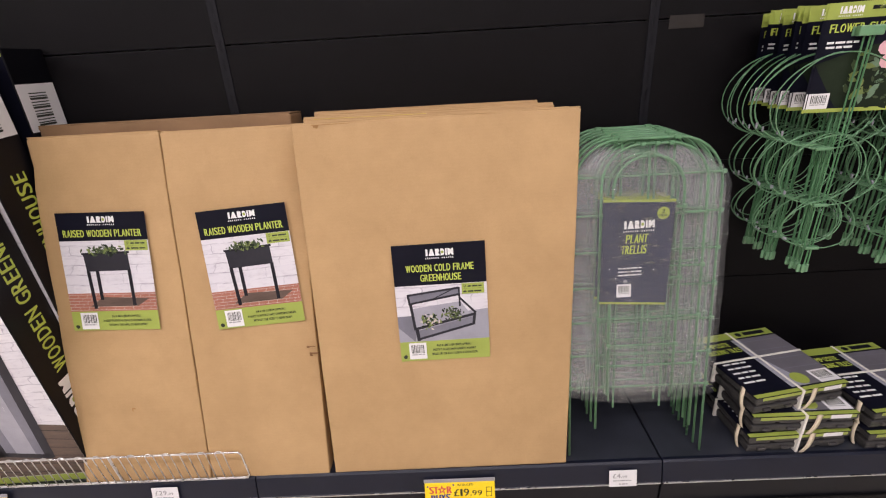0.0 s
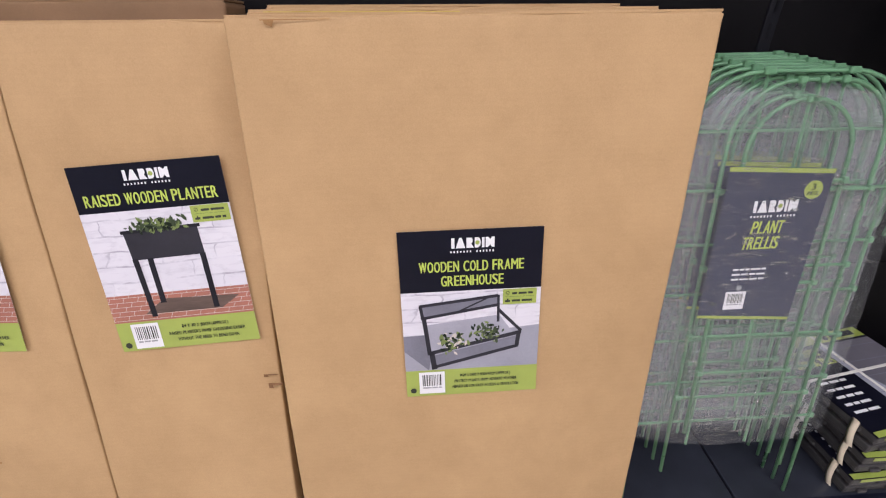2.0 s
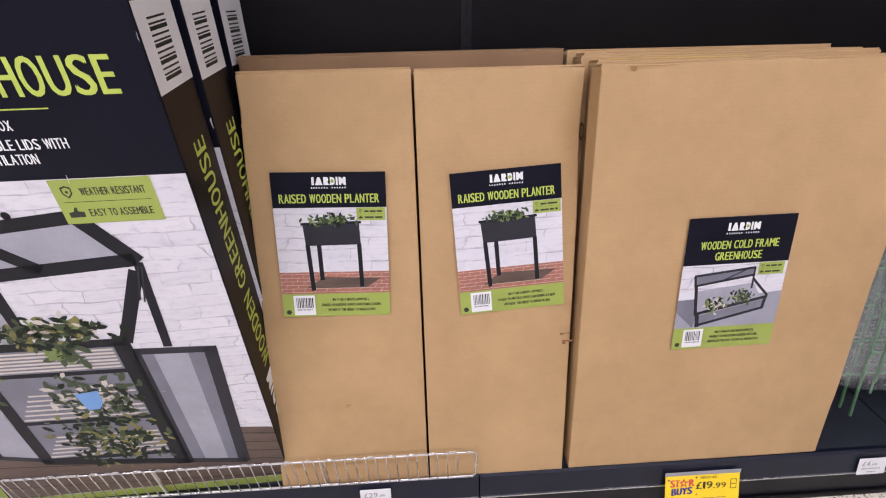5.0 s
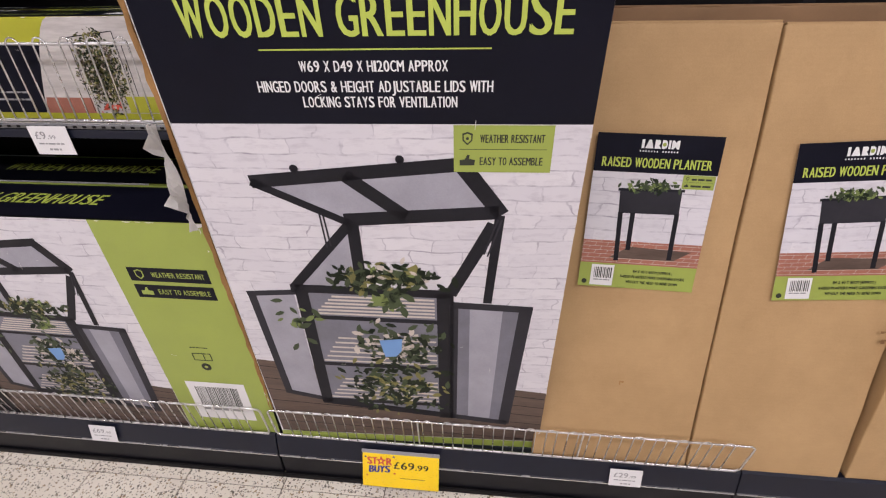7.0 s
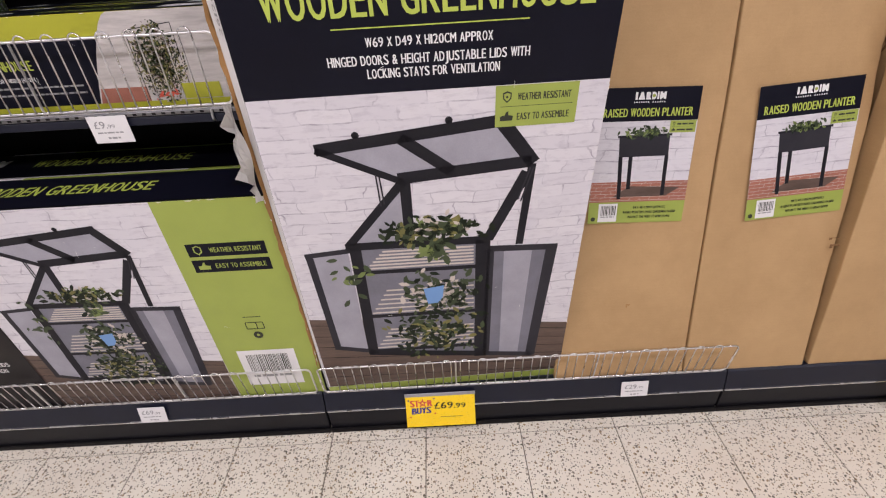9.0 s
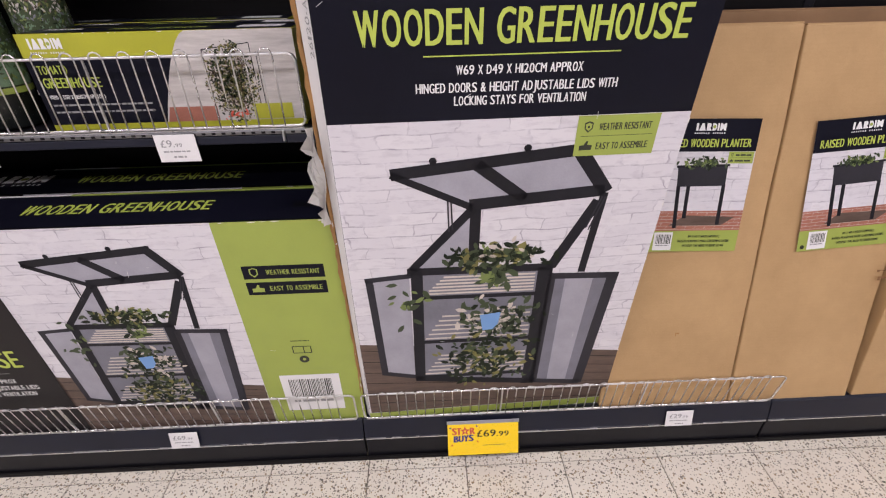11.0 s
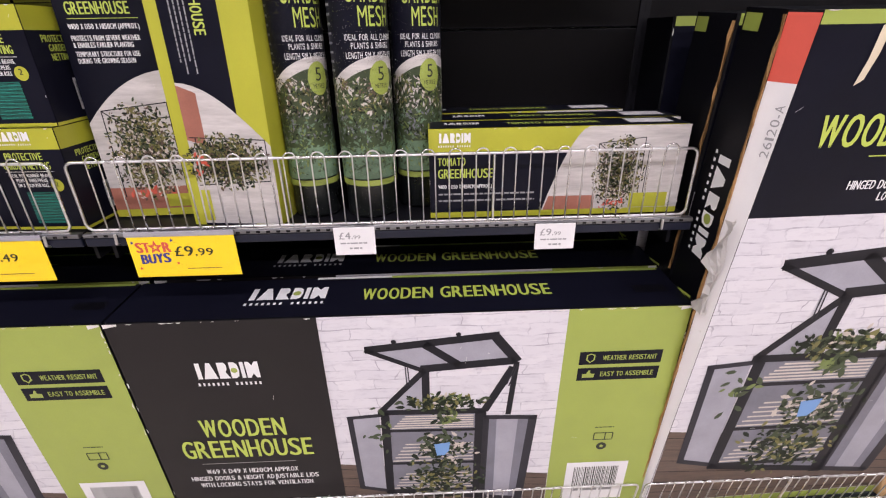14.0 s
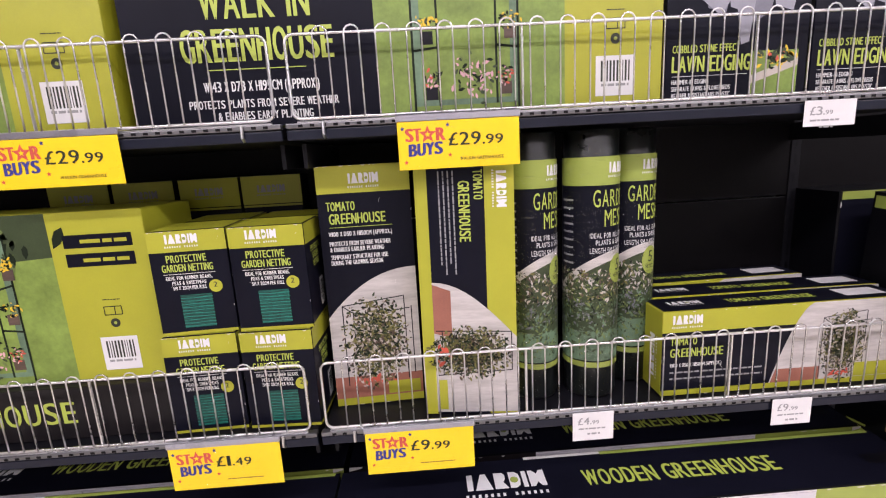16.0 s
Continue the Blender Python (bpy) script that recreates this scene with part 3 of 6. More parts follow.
def upper_shelf(x0, x1, z, y0):
    w = x1 - x0
    sh = thing("shelf", "black steel shop shelf with a punched grey front edge", "shelf", pose(x0, 0, z), "raised shelves of the bays")
    part("deck", block(0.006, y0 + 0.012, -0.024, w - 0.006, BACK_Y, 0.0, 0.002), SHELF, sh)
    part("front_edge", block(0.004, y0 - 0.002, -0.006, w - 0.004, y0 + 0.014, 0.003, 0.002), EDGE_STEEL, sh, "punched grey steel front edge")
    ed = part("ticket_strip", block(0.004, y0 + 0.001, -0.026, w - 0.004, y0 + 0.010, -0.008, 0.002), RAIL, sh)
    hole = part("hole", block(-0.004, y0 - 0.0026, -0.004, 0.004, y0 - 0.0018, 0.0005), PANEL, ed)
    hole.matrix_basis = pose(0.03, 0, 0)
    for k in range(1, 60):
        again("hole", hole, pose(0.03 + k * (w - 0.06) / 59, 0, 0), ed)
    for bx in (0.02, w - 0.02):
        part("bracket", block(bx - 0.004, y0 + 0.05, -0.075, bx + 0.004, BACK_Y, -0.03, 0.001), SHELF, sh)
        part("wire_foot", tube(bmesh.new(), [(bx + (0.05 if bx < 0.1 else -0.05), y0 - 0.004, 0.002), (bx + (0.05 if bx < 0.1 else -0.05), y0 - 0.006, -0.018), (bx + (0.05 if bx < 0.1 else -0.05), y0 + 0.002, -0.023)], 0.003), CHROME, sh)
    return sh


MID_Z, MID_Y, TOP_Z, TOP_Y = 1.052, 1.070, 1.645, 1.075
for xa, xb in ((-5.69, -4.43), (-4.43, -3.17), (-3.17, -1.91)):
    upper_shelf(xa, xb, MID_Z, MID_Y)
    upper_shelf(xa, xb, TOP_Z, TOP_Y)


def wire_front(x0, x1, z, y, high, pitch=0.053, lean=0.0):
    """Wire riser at a shelf's front: a rounded frame, hairpin wires hooked over its top rail."""
    w = x1 - x0
    wf = thing("wire_shelf_front", "bright zinc wire front along the shelf edge", "wire front", pose(x0, y, z, lean), "wire fronts")
    part("frame", tube(bmesh.new(), rounded_loop(0.004, 0.004, w - 0.004, high, 0.014), 0.0030, 6, True), CHROME, wf, smooth=True)
    n = int((w - 0.03) / pitch)
    gap = (w - 0.03 - n * pitch) / 2 + 0.015
    half = pitch * 0.24
    shape = [(-half, -0.003, 0.004), (-half, -0.003, high - 0.004)] + arc(0, high - 0.002, half, 180, 0, 6, -0.003) + [(half, -0.003, high - 0.004), (half, -0.003, 0.004)]
    first = part("hairpin_wire", tube(bmesh.new(), shape, 0.0016, 5), CHROME, wf, smooth=True)
    first.matrix_basis = pose(gap + pitch / 2, 0, 0)
    for k in range(1, n):
        again("hairpin_wire", first, pose(gap + pitch * (k + 0.5), 0, 0), wf)
    stay = part("stay", tube(bmesh.new(), [(0, 0.004, 0.0), (0, 0.004, high)], 0.0028, 6), CHROME, wf)
    stay.matrix_basis = pose(w * 0.33, 0, 0)
    again("stay", stay, pose(w * 0.67, 0, 0), wf)
    part("foot_rail", tube(bmesh.new(), [(0.01, 0.002, -0.002), (w - 0.01, 0.002, -0.002)], 0.0028, 6), CHROME, wf)
    return wf


for xa, xb in ((-4.42, -3.185), (-3.165, -1.918), (-1.905, -0.658)):
    wire_front(xa, xb, 0.181, 1.040, 0.122, lean=7.0)
for xa, xb in ((-4.42, -3.182), (-3.158, -1.928)):
    wire_front(xa, xb, 1.058, 1.073, 0.142)
for xa, xb in ((-4.42, -3.180), (-3.156, -1.915)):
    wire_front(xa, xb, 1.651, 1.078, 0.142)


# ---- printed pictures ----
def greenhouse_photo(p, f, low=0.0, left=0.0):
    """The dark timber greenhouse with an open lid, doors ajar and trailing plants; f maps the picture's own metres."""
    k = f((1, 0))[0] - f((0, 0))[0]

    def P(*pts):
        return [f(q) for q in pts]
    p.poly(P((left, low), (0.72, low), (0.72, 0.235), (left, 0.325 - 0.125 * left)), DECK_INK, 1.5)
    for i in range(7):
        p.bar(f((left, 0.30 - 0.045 * i)), f((0.72, 0.21 - 0.035 * i)), 0.002 * k, BLACK_SIDE, 1.8)
    p.poly(P((0.305, 0.725), (0.575, 0.745), (0.565, 0.53), (0.305, 0.55)), BRICK, 1.9)
    p.poly(P((0.155, 0.17), (0.49, 0.13), (0.485, 0.55), (0.16, 0.555)), GLAZING_2, 2)
    p.poly(P((0.30, 0.715), (0.304, 0.56), (0.165, 0.56)), GLAZING, 2)
    for v0, v1, u0 in ((0.485, 0.535, 0.19), (0.33, 0.408, 0.185), (0.19, 0.262, 0.18)):
        for i in range(6):
            t = i / 5
            v = v0 + (v1 - v0) * t
            p.bar(f((u0 + 0.045 * t, v)), f((0.455, v - 0.004)), 0.0052 * k, SLAT_INK, 2.4)
        p.bar(f((u0 - 0.01, v0 - 0.012)), f((0.46, v0 - 0.018)), 0.012 * k, FRAME_INK, 2.5)
    # lid
    p.poly(P((0.131, 0.807), (0.526, 0.845), (0.584, 0.752), (0.30, 0.724)), GLAZING, 2.6)
    for a, b, w in (((0.131, 0.807), (0.526, 0.846), 0.026), ((0.292, 0.729), (0.58, 0.750), 0.028), ((0.131, 0.807), (0.30, 0.722), 0.016), ((0.515, 0.84), (0.585, 0.745), 0.030), ((0.305, 0.822), (0.41, 0.738), 0.026)):
        p.bar(f(a), f(b), w * k, FRAME_INK, 3)
    for u, v in ((0.217, 0.834), (0.406, 0.853)):
        p.disc(*f((u, v)), 0.008 * k, FRAME_INK, 3.2, 10)
        p.bar(f((u, v - 0.018)), f((u, v)), 0.006 * k, FRAME_INK, 3.2)
    # frame
    for a, b, w in (((0.306, 0.725), (0.304, 0.56), 0.024), ((0.582, 0.744), (0.566, 0.528), 0.018), ((0.302, 0.722), (0.160, 0.560), 0.020), ((0.572, 0.725), (0.489, 0.549), 0.026),
                    ((0.150, 0.556), (0.492, 0.549), 0.022), ((0.172, 0.555), (0.166, 0.165), 0.028), ((0.478, 0.550), (0.474, 0.118), 0.036), ((0.155, 0.172), (0.49, 0.128), 0.022)):
        p.bar(f(a), f(b), w * k, FRAME_INK, 3)
    for a, b in (((0.246, 0.742), (0.248, 0.664)), ((0.253, 0.738), (0.256, 0.668)), ((0.579, 0.735), (0.555, 0.655)), ((0.586, 0.735), (0.562, 0.650))):
        p.bar(f(a), f(b), 0.0035 * k, FRAME_INK_2, 3.4)
    # doors
    p.poly(P((0.055, 0.539), (0.154, 0.540), (0.152, 0.183), (0.064, 0.205)), GLAZING, 2.6)
    p.poly(P((0.495, 0.524), (0.657, 0.513), (0.628, 0.107), (0.490, 0.126)), GLAZING_2, 2.6)
    p.poly(P((0.53, 0.515), (0.60, 0.512), (0.585, 0.125), (0.53, 0.13)), GLAZING, 2.7)
    for a, b, w in (((0.050, 0.537), (0.16, 0.545), 0.014), ((0.060, 0.537), (0.070, 0.198), 0.018), ((0.062, 0.205), (0.158, 0.180), 0.016),
                    ((0.49, 0.520), (0.662, 0.512), 0.018), ((0.648, 0.515), (0.622, 0.105), 0.028), ((0.49, 0.128), (0.63, 0.108), 0.018), ((0.496, 0.52), (0.490, 0.12), 0.020)):
        p.bar(f(a), f(b), w * k, FRAME_INK_2, 3)

    def leaves(n, a, b, s, mats):
        (u0, v0), (u1, v1) = f(a), f(b)
        p.leaves(n, u0, v0, u1, v1, s * k, mats, 4)
    leaves(190, (0.22, 0.545), (0.50, 0.630), 0.0135, [LEAF_A, LEAF_A, LEAF_B, LEAF_A, LEAF_B, LEAF_D])
    leaves(16, (0.27, 0.57), (0.46, 0.64), 0.013, [LEAF_C, SLAT_INK])
    leaves(34, (0.32, 0.48), (0.41, 0.57), 0.016, [LEAF_A, LEAF_B, LEAF_B, LEAF_C])
    leaves(170, (0.24, 0.29), (0.49, 0.48), 0.014, [LEAF_A, LEAF_A, LEAF_B, LEAF_B, SLAT_INK])
    leaves(290, (0.20, 0.12), (0.50, 0.36), 0.013, [LEAF_A, LEAF_A, LEAF_B, LEAF_A, LEAF_D])
    leaves(18, (0.09, 0.37), (0.20, 0.60), 0.015, [LEAF_B, LEAF_B, LEAF_C])
    p.poly(P((0.325, 0.405), (0.378, 0.412), (0.374, 0.372), (0.360, 0.352), (0.334, 0.350)), POT_INK, 4.9)


def badge(p, u0, v0, u1, v1, words=True, field=None, ink=None):
    f, ink = field or LIME, ink or DARK_INK
    p.rect(u0, v0, u1, v1, f, 3.6)
    w, h = u1 - u0, v1 - v0
    p.bar((u0 + 0.06 * w, v0 + h / 2), (u1 - 0.06 * w, v0 + h / 2), 0.012 * h, ink, 4)
    for k, s in ((0.64, "WEATHER RESISTANT"), (0.16, "EASY TO ASSEMBLE")):
        a, b, r = u0 + 0.14 * w, v0 + (k + 0.09) * h, 0.13 * h
        if k > 0.5:
            shield = [(0, -1.1), (0.75, -0.35), (0.8, 0.75), (0, 1.05), (-0.8, 0.75), (-0.75, -0.35)]
            p.poly([(a + r * x, b + r * y) for x, y in shield], ink, 4)
            p.poly([(a + 0.72 * r * x, b + 0.72 * r * y) for x, y in shield], f, 4.4)
            p.disc(a, b, 0.24 * r, ink, 4.8, 8)
        else:
            p.poly([(a + r * x, b + r * y) for x, y in ((-1.2, -0.8), (1.1, -0.75), (1.2, 0.15), (0.3, 0.3), (0.35, 1.0), (0.0, 1.0), (-0.4, 0.25), (-1.2, 0.1))], ink, 4)
        if words:
            p.text(s, u0 + 0.27 * w, v0 + k * h, 0.64 * w, 0.17 * h, ink, 4)
        else:
            p.blocks(u0 + 0.27 * w, v0 + k * h, 0.62 * w, 0.17 * h, ink, 4)


GH_L, GH_D, UW, UD = 1.262, 0.165, 0.722, 0.139


def scuffs(b, w, h, seed, n=26, mat=None, size=1.0):
    """Rubbed, frayed spots along the edges of a printed front."""
    g = random.Random(seed)
    p = Print(seed)
    for i in range(n):
        side, t, k, d = g.choice("tttlrb"), g.random(), size * g.uniform(0.004, 0.022), size * g.uniform(0.0008, 0.0035)
        e = [(0, 0), (k, 0.0), (k * 0.8, d * g.uniform(0.3, 1)), (k * 0.4, d), (k * 0.15, d * 0.6)]
        if side == "t":
            p.poly([(t * (w - k) + x, h - y) for x, y in e], mat or TORN, 6)
        elif side == "b":
            p.poly([(t * (w - k) + x, y) for x, y in e], mat or TORN, 6)
        elif side == "l":
            p.poly([(y, t * (h - k) + x) for x, y in e], mat or TORN, 6)
        else:
            p.poly([(w - y, t * (h - k) + x) for x, y in e], mat or TORN, 6)
    for i in range(n // 5):
        u, v, a, k = g.uniform(0.05, 0.95) * w, g.uniform(0.05, 0.95) * h, g.uniform(0, 3.1), size * g.uniform(0.004, 0.02)
        p.bar((u, v), (u + k * math.cos(a), v + k * math.sin(a)), size * 0.0007, mat or TORN, 6)
    tagged(p.build("scuffs", b, "rubbed and frayed edges"), kind="stuff")


def greenhouse_box_upright(m, label, strip=False, tab=True):
    b = thing("greenhouse_box", label, "boxed greenhouse", m, "boxed wooden greenhouses")
    c0, c1 = ((0.009, 0.0116), (0.028, 0.0360)) if strip else ((0.004, 0.004), (0.004, 0.004))
    bm = bmesh.new()
    rings = [[bm.verts.new((x, y, z)) for x, y in ((cx, 0), (UW - 0.004, 0), (UW, 0.004), (UW, UD), (0, UD), (0, cy))] for z, (cx, cy) in ((0.0, c0), (GH_L, c1))]
    for k in range(6):
        bm.faces.new((rings[0][k], rings[0][(k + 1) % 6], rings[1][(k + 1) % 6], rings[1][k]))
    bm.faces.new(rings[0][::-1])
    bm.faces.new(rings[1])
    part("carton", bm, BLACK_SIDE, b)
    cut = lambda v: c0[0] + (c1[0] - c0[0]) * v / GH_L
    p = Print(3)
    p.poly([(cut(0), 0.0), (UW, 0.0), (UW, 0.915), (cut(0.915), 0.915)], BRICK, 1)
    p.poly([(cut(0.915), 0.915), (UW, 0.915), (UW, GH_L), (cut(GH_L), GH_L)], NAVY, 1)
    p.rect(cut(GH_L), GH_L - 0.02, UW, GH_L, LIME, 1.5)
    greenhouse_photo(p, lambda q: (q[0] * UW / 0.72, q[1]), 0.028, cut(0.3))
    if strip:
        def corner(s_, z, lift=0.0008):
            t = z / GH_L
            cx, cy = c0[0] + (c1[0] - c0[0]) * t, c0[1] + (c1[1] - c0[1]) * t
            return Vector((cx * s_ - 0.84 * lift, cy * (1 - s_) - 0.55 * lift, z))
        bm = bmesh.new()
        for z0, z1, mi in ((0.01, 1.155, 0), (1.155, GH_L - 0.004, 1)):
            bm.faces.new([bm.verts.new(corner(a, z)) for a, z in ((0, z0), (1, z0), (1, z1), (0, z1))]).material_index = mi
        co, fs = letters("26120-A")
        vs = [bm.verts.new(corner(0.90 - 0.33 * y, 1.030 + 0.090 * x, 0.0016)) for x, y in co]
        for f_ in fs:
            bm.faces.new([vs[q] for q in f_]).material_index = 2
        part("crushed_corner", bm, [PAPER, RED_INK, GREY_INK], b, "crushed corner showing white and red print")
    p.rect(cut(0.02), 0.0, UW, 0.028, LIME, 5)
    badge(p, 0.500, 0.831, 0.663, 0.914)
    p.mark(0.275, 1.145, 0.185, 0.068)
    p.text("WOODEN GREENHOUSE", 0.096, 1.048, 0.574, 0.056, LIME_TEXT)
    p.bar((0.206, 1.030), (0.557, 1.030), 0.0022, LIME_TEXT)
    p.text("W69 X D49 X H120CM APPROX", 0.264, 0.998, 0.228, 0.016, WHITE_INK)
    p.text("HINGED DOORS & HEIGHT ADJUSTABLE LIDS WITH", 0.191, 0.967, 0.370, 0.017, WHITE_INK)
    p.text("LOCKING STAYS FOR VENTILATION", 0.260, 0.943, 0.246, 0.017, WHITE_INK)
    p.build("front_print", b, "printed front with a photo of a dark timber greenhouse")
    scuffs(b, UW, GH_L, int(m.translation.y * 1000), 40)
    tear = Print(4)
    tear.poly([(0.130, 1.240), (0.146, 1.244), (0.143, 1.20), (0.134, 1.160), (0.120, 1.150), (0.128, 1.19)], RUBBER, 6)
    tear.build("torn_patch", b, "torn patch of bare cardboard")
    p = Print(5)
    p.rect(0.004, 0.004, UD - 0.004, GH_L - 0.004, BLACK_SIDE, 0.5)
    p.text("WOODEN GREENHOUSE", 0.102, 0.385, 0.56, 0.046, LIME_TEXT, 2, 90)
    p.mark(0.110, 0.140, 0.22, 0.068, None, 90, 2)
    p.rect(0.003, 1.040, UD - 0.003, 1.170, PAPER, 1.2)
    for k in range(12):
        p.rect(0.036, 1.055 + 0.008 * k, 0.098, 1.055 + 0.008 * k + (0.003 if k % 3 else 0.006), DARK_INK, 1.6)
    face_turn(p.build("side_print", b), RIGHT(UW))
    p = Print(6)
    p.poly([(-UD + 0.004, 0.004), (-c0[1] - 0.003, 0.004), (-c1[1] - 0.003, GH_L - 0.004), (-UD + 0.004, GH_L - 0.004)], BLACK_SIDE, 0.5)
    p.mark(-0.110, 1.020, 0.230, 0.052, None, -90, 2)
    p.text("WOODEN GREENHOUSE", -0.104, 0.700, 0.50, 0.05, LIME_TEXT, 2, -90)
    if tab:
        p.rect(-UD + 0.006, GH_L - 0.036, -UD + 0.048, GH_L - 0.008, LIME, 1.4)
    face_turn(p.build("side_print", b), LEFT(0.0))
    return b


def greenhouse_box_lying(m, label):
    b = thing("greenhouse_box", label, "boxed greenhouse", m, "boxed wooden greenhouses")
    L, S = 1.262, 0.692
    part("carton", block(0, 0, 0, L, GH_D, S, 0.005), BLACK_SIDE, b)
    p = Print(11)
    p.rect(0, 0, 0.447, S, CHARCOAL, 1)
    p.rect(0.447, 0, 0.992, S, BRICK, 1)
    p.rect(0.992, 0, L, S, LIME, 1)
    greenhouse_photo(p, lambda q: (0.542 + 0.762 * (q[0] - 0.131), 0.600 + 0.765 * (q[1] - 0.807)), 0.024)
    p.poly([(0.43, 0), (0.447, 0), (0.447, S), (0.43, S)], CHARCOAL, 6)
    p.mark(0.155, 0.512, 0.148, 0.068)
    p.text("WOODEN", 0.128, 0.348, 0.200, 0.058, LIME_TEXT)
    p.text("GREENHOUSE", 0.066, 0.275, 0.318, 0.060, LIME_TEXT)
    p.bar((0.10, 0.253), (0.335, 0.253), 0.0018, GREY_INK)
    p.text("W69 X D49 X H120CM APPROX", 0.105, 0.216, 0.232, 0.016, WHITE_INK)
    p.text("HINGED DOORS & HEIGHT ADJUSTABLE LIDS", 0.060, 0.190, 0.326, 0.016, WHITE_INK)
    p.text("WITH LOCKING STAYS FOR VENTILATION", 0.078, 0.165, 0.290, 0.016, WHITE_INK)
    for k, s in ((0.535, "WEATHER RESISTANT"), (0.487, "EASY TO ASSEMBLE")):
        p.rect(1.030, k, 1.222, k + 0.038, NAVY, 2)
        if k > 0.5:
            p.poly([(1.056, k + 0.005), (1.066, k + 0.014), (1.066, k + 0.029), (1.056, k + 0.033), (1.046, k + 0.029), (1.046, k + 0.014)], LIME, 3)
            p.poly([(1.056, k + 0.009), (1.063, k + 0.016), (1.063, k + 0.027), (1.056, k + 0.030), (1.049, k + 0.027), (1.049, k + 0.016)], NAVY, 3.4)
        else:
            p.poly([(1.042, k + 0.009), (1.070, k + 0.009), (1.071, k + 0.020), (1.060, k + 0.022), (1.060, k + 0.031), (1.056, k + 0.031), (1.051, k + 0.021), (1.042, k + 0.020)], LIME, 3)
        p.text(s, 1.085, k + 0.012, 0.125, 0.014, LIME, 3)
    p.icons(1.122, 0.285, 0.024)
    p.barcode(1.040, 0.050, 0.165, 0.150)
    p.build("front_print", b, "printed front with a photo of a dark timber greenhouse")
    p = Print(12)
    p.rect(0.0, 0.004, L, GH_D - 0.004, NAVY, 1)
    p.mark(0.273, 0.048, 0.183, 0.070)
    p.text("WOODEN GREENHOUSE", 0.538, 0.060, 0.430, 0.046, LIME_TEXT, 2)
    p.rect(0.60, GH_D - 0.012, L - 0.01, GH_D - 0.002, LIME, 2)
    p.rect(0.42, GH_D - 0.010, 0.60, GH_D - 0.001, TORN, 2)
    p.rect(1.16, 0.055, 1.235, 0.085, BLACK_SIDE, 2)
    face_turn(p.build("top_print", b), TOP(S))
    scuffs(b, L, S, int(abs(m.translation.x) * 1000), 46)
    # worn corners where the print has rubbed off
    for cx, cw in ((0.0, 0.03), (L - 0.025, 0.025)):
        w = Print(13)
        w.poly([(cx, S - 0.010), (cx + cw, S - 0.004), (cx + cw, S + 0.0005), (cx, S + 0.0005)], TORN, 6)
        w.build("worn_corner", b, "scuffed corner of bare board")
    return b


def slanted(x, y, z, lean, roll=0.0, turn=0.0):
    """A base at x, y, z, leaning back by lean degrees, rolled clockwise to the reader by roll."""
    return pose(x, y, z) @ pose(0, 0, 0, 0, 0, turn) @ pose(0, 0, 0, -lean) @ pose(0, 0, 0, 0, roll)


BZ = BASE_Z + 0.001
greenhouse_box_upright(slanted(-1.894, 1.045, BZ, -4.5, 0, 2.0), "upright printed greenhouse carton with scuffed edges on the base shelf", True)
behind = greenhouse_box_upright(slanted(-1.890, 1.188, BZ, -3.4, 0, 1.0), "second upright printed greenhouse carton behind the first")
greenhouse_box_upright(slanted(-1.900, 1.330, BZ, 0.0), "third upright printed greenhouse carton against the back", False, False)
greenhouse_box_lying(slanted(-3.160, 1.050, BZ, -2.0), "printed greenhouse carton lying on its long side on the base shelf")
greenhouse_box_lying(slanted(-3.150, 1.222, BZ, -0.6), "printed greenhouse carton behind another on the base shelf")
greenhouse_box_lying(slanted(-4.428, 1.050, BZ, -2.0), "printed greenhouse carton lying on its long side on the base shelf")
greenhouse_box_lying(slanted(-4.425, 1.222, BZ, -0.6), "printed greenhouse carton behind another on the base shelf")

flap = bmesh.new()
grid = [[flap.verts.new((-0.022 * j / 4 - 0.005 * math.sin(i * 0.7 + j) - (0.012 if j == 4 else 0) * math.sin(i * 1.9), -0.002 - 0.018 * math.sin(i * 0.9 + 1.1 * j) * j / 4, 0.70 + 0.0165 * i + 0.004 * math.sin(j * 3 + i))) for j in range(5)] for i in range(14)]
for i in range(13):
    for j in range(4):
        flap.faces.new((grid[i][j], grid[i][j + 1], grid[i + 1][j + 1], grid[i + 1][j]))
bmesh.ops.solidify(flap, geom=flap.faces[:], thickness=0.0012)
scrap = thing("torn_paper", "torn strip of white paper peeling off a carton edge", "paper", slanted(-1.895, 1.044, BZ, -4.5, 0, 2.0))
part("strip", flap, TORN, scrap)


def frayed_edge(parent, y0, y1, z0, z1, wide, seed):
    """A ragged brown strip of torn board down a carton's left edge."""
    bm, g = bmesh.new(), random.Random(seed)
    n = int((z1 - z0) / 0.025)
    rows = [[bm.verts.new((x + g.uniform(-0.002, 0.002), v, z0 + (z1 - z0) * i / n)) for x, v in ((-0.001, y), (-wide * g.uniform(0.7, 1.3), y - 0.005), (-wide * g.uniform(0.7, 1.2), y), (-0.001, y + 0.007))] for i, y in [(i, y0 + (y1 - y0) * i / n) for i in range(n + 1)]]
    for a, b in zip(rows, rows[1:]):
        for k in range(3):
            bm.faces.new((a[k], a[k + 1], b[k + 1], b[k]))
    part("torn_edge", bm, CARD_EDGE, parent, "brown torn cardboard edge")


frayed_edge(scrap, 0.0135, 0.036, 0.10, 1.255, 0.007, 8)
frayed_edge(behind, 0.004, 0.004, 0.72, 1.25, 0.007, 9)


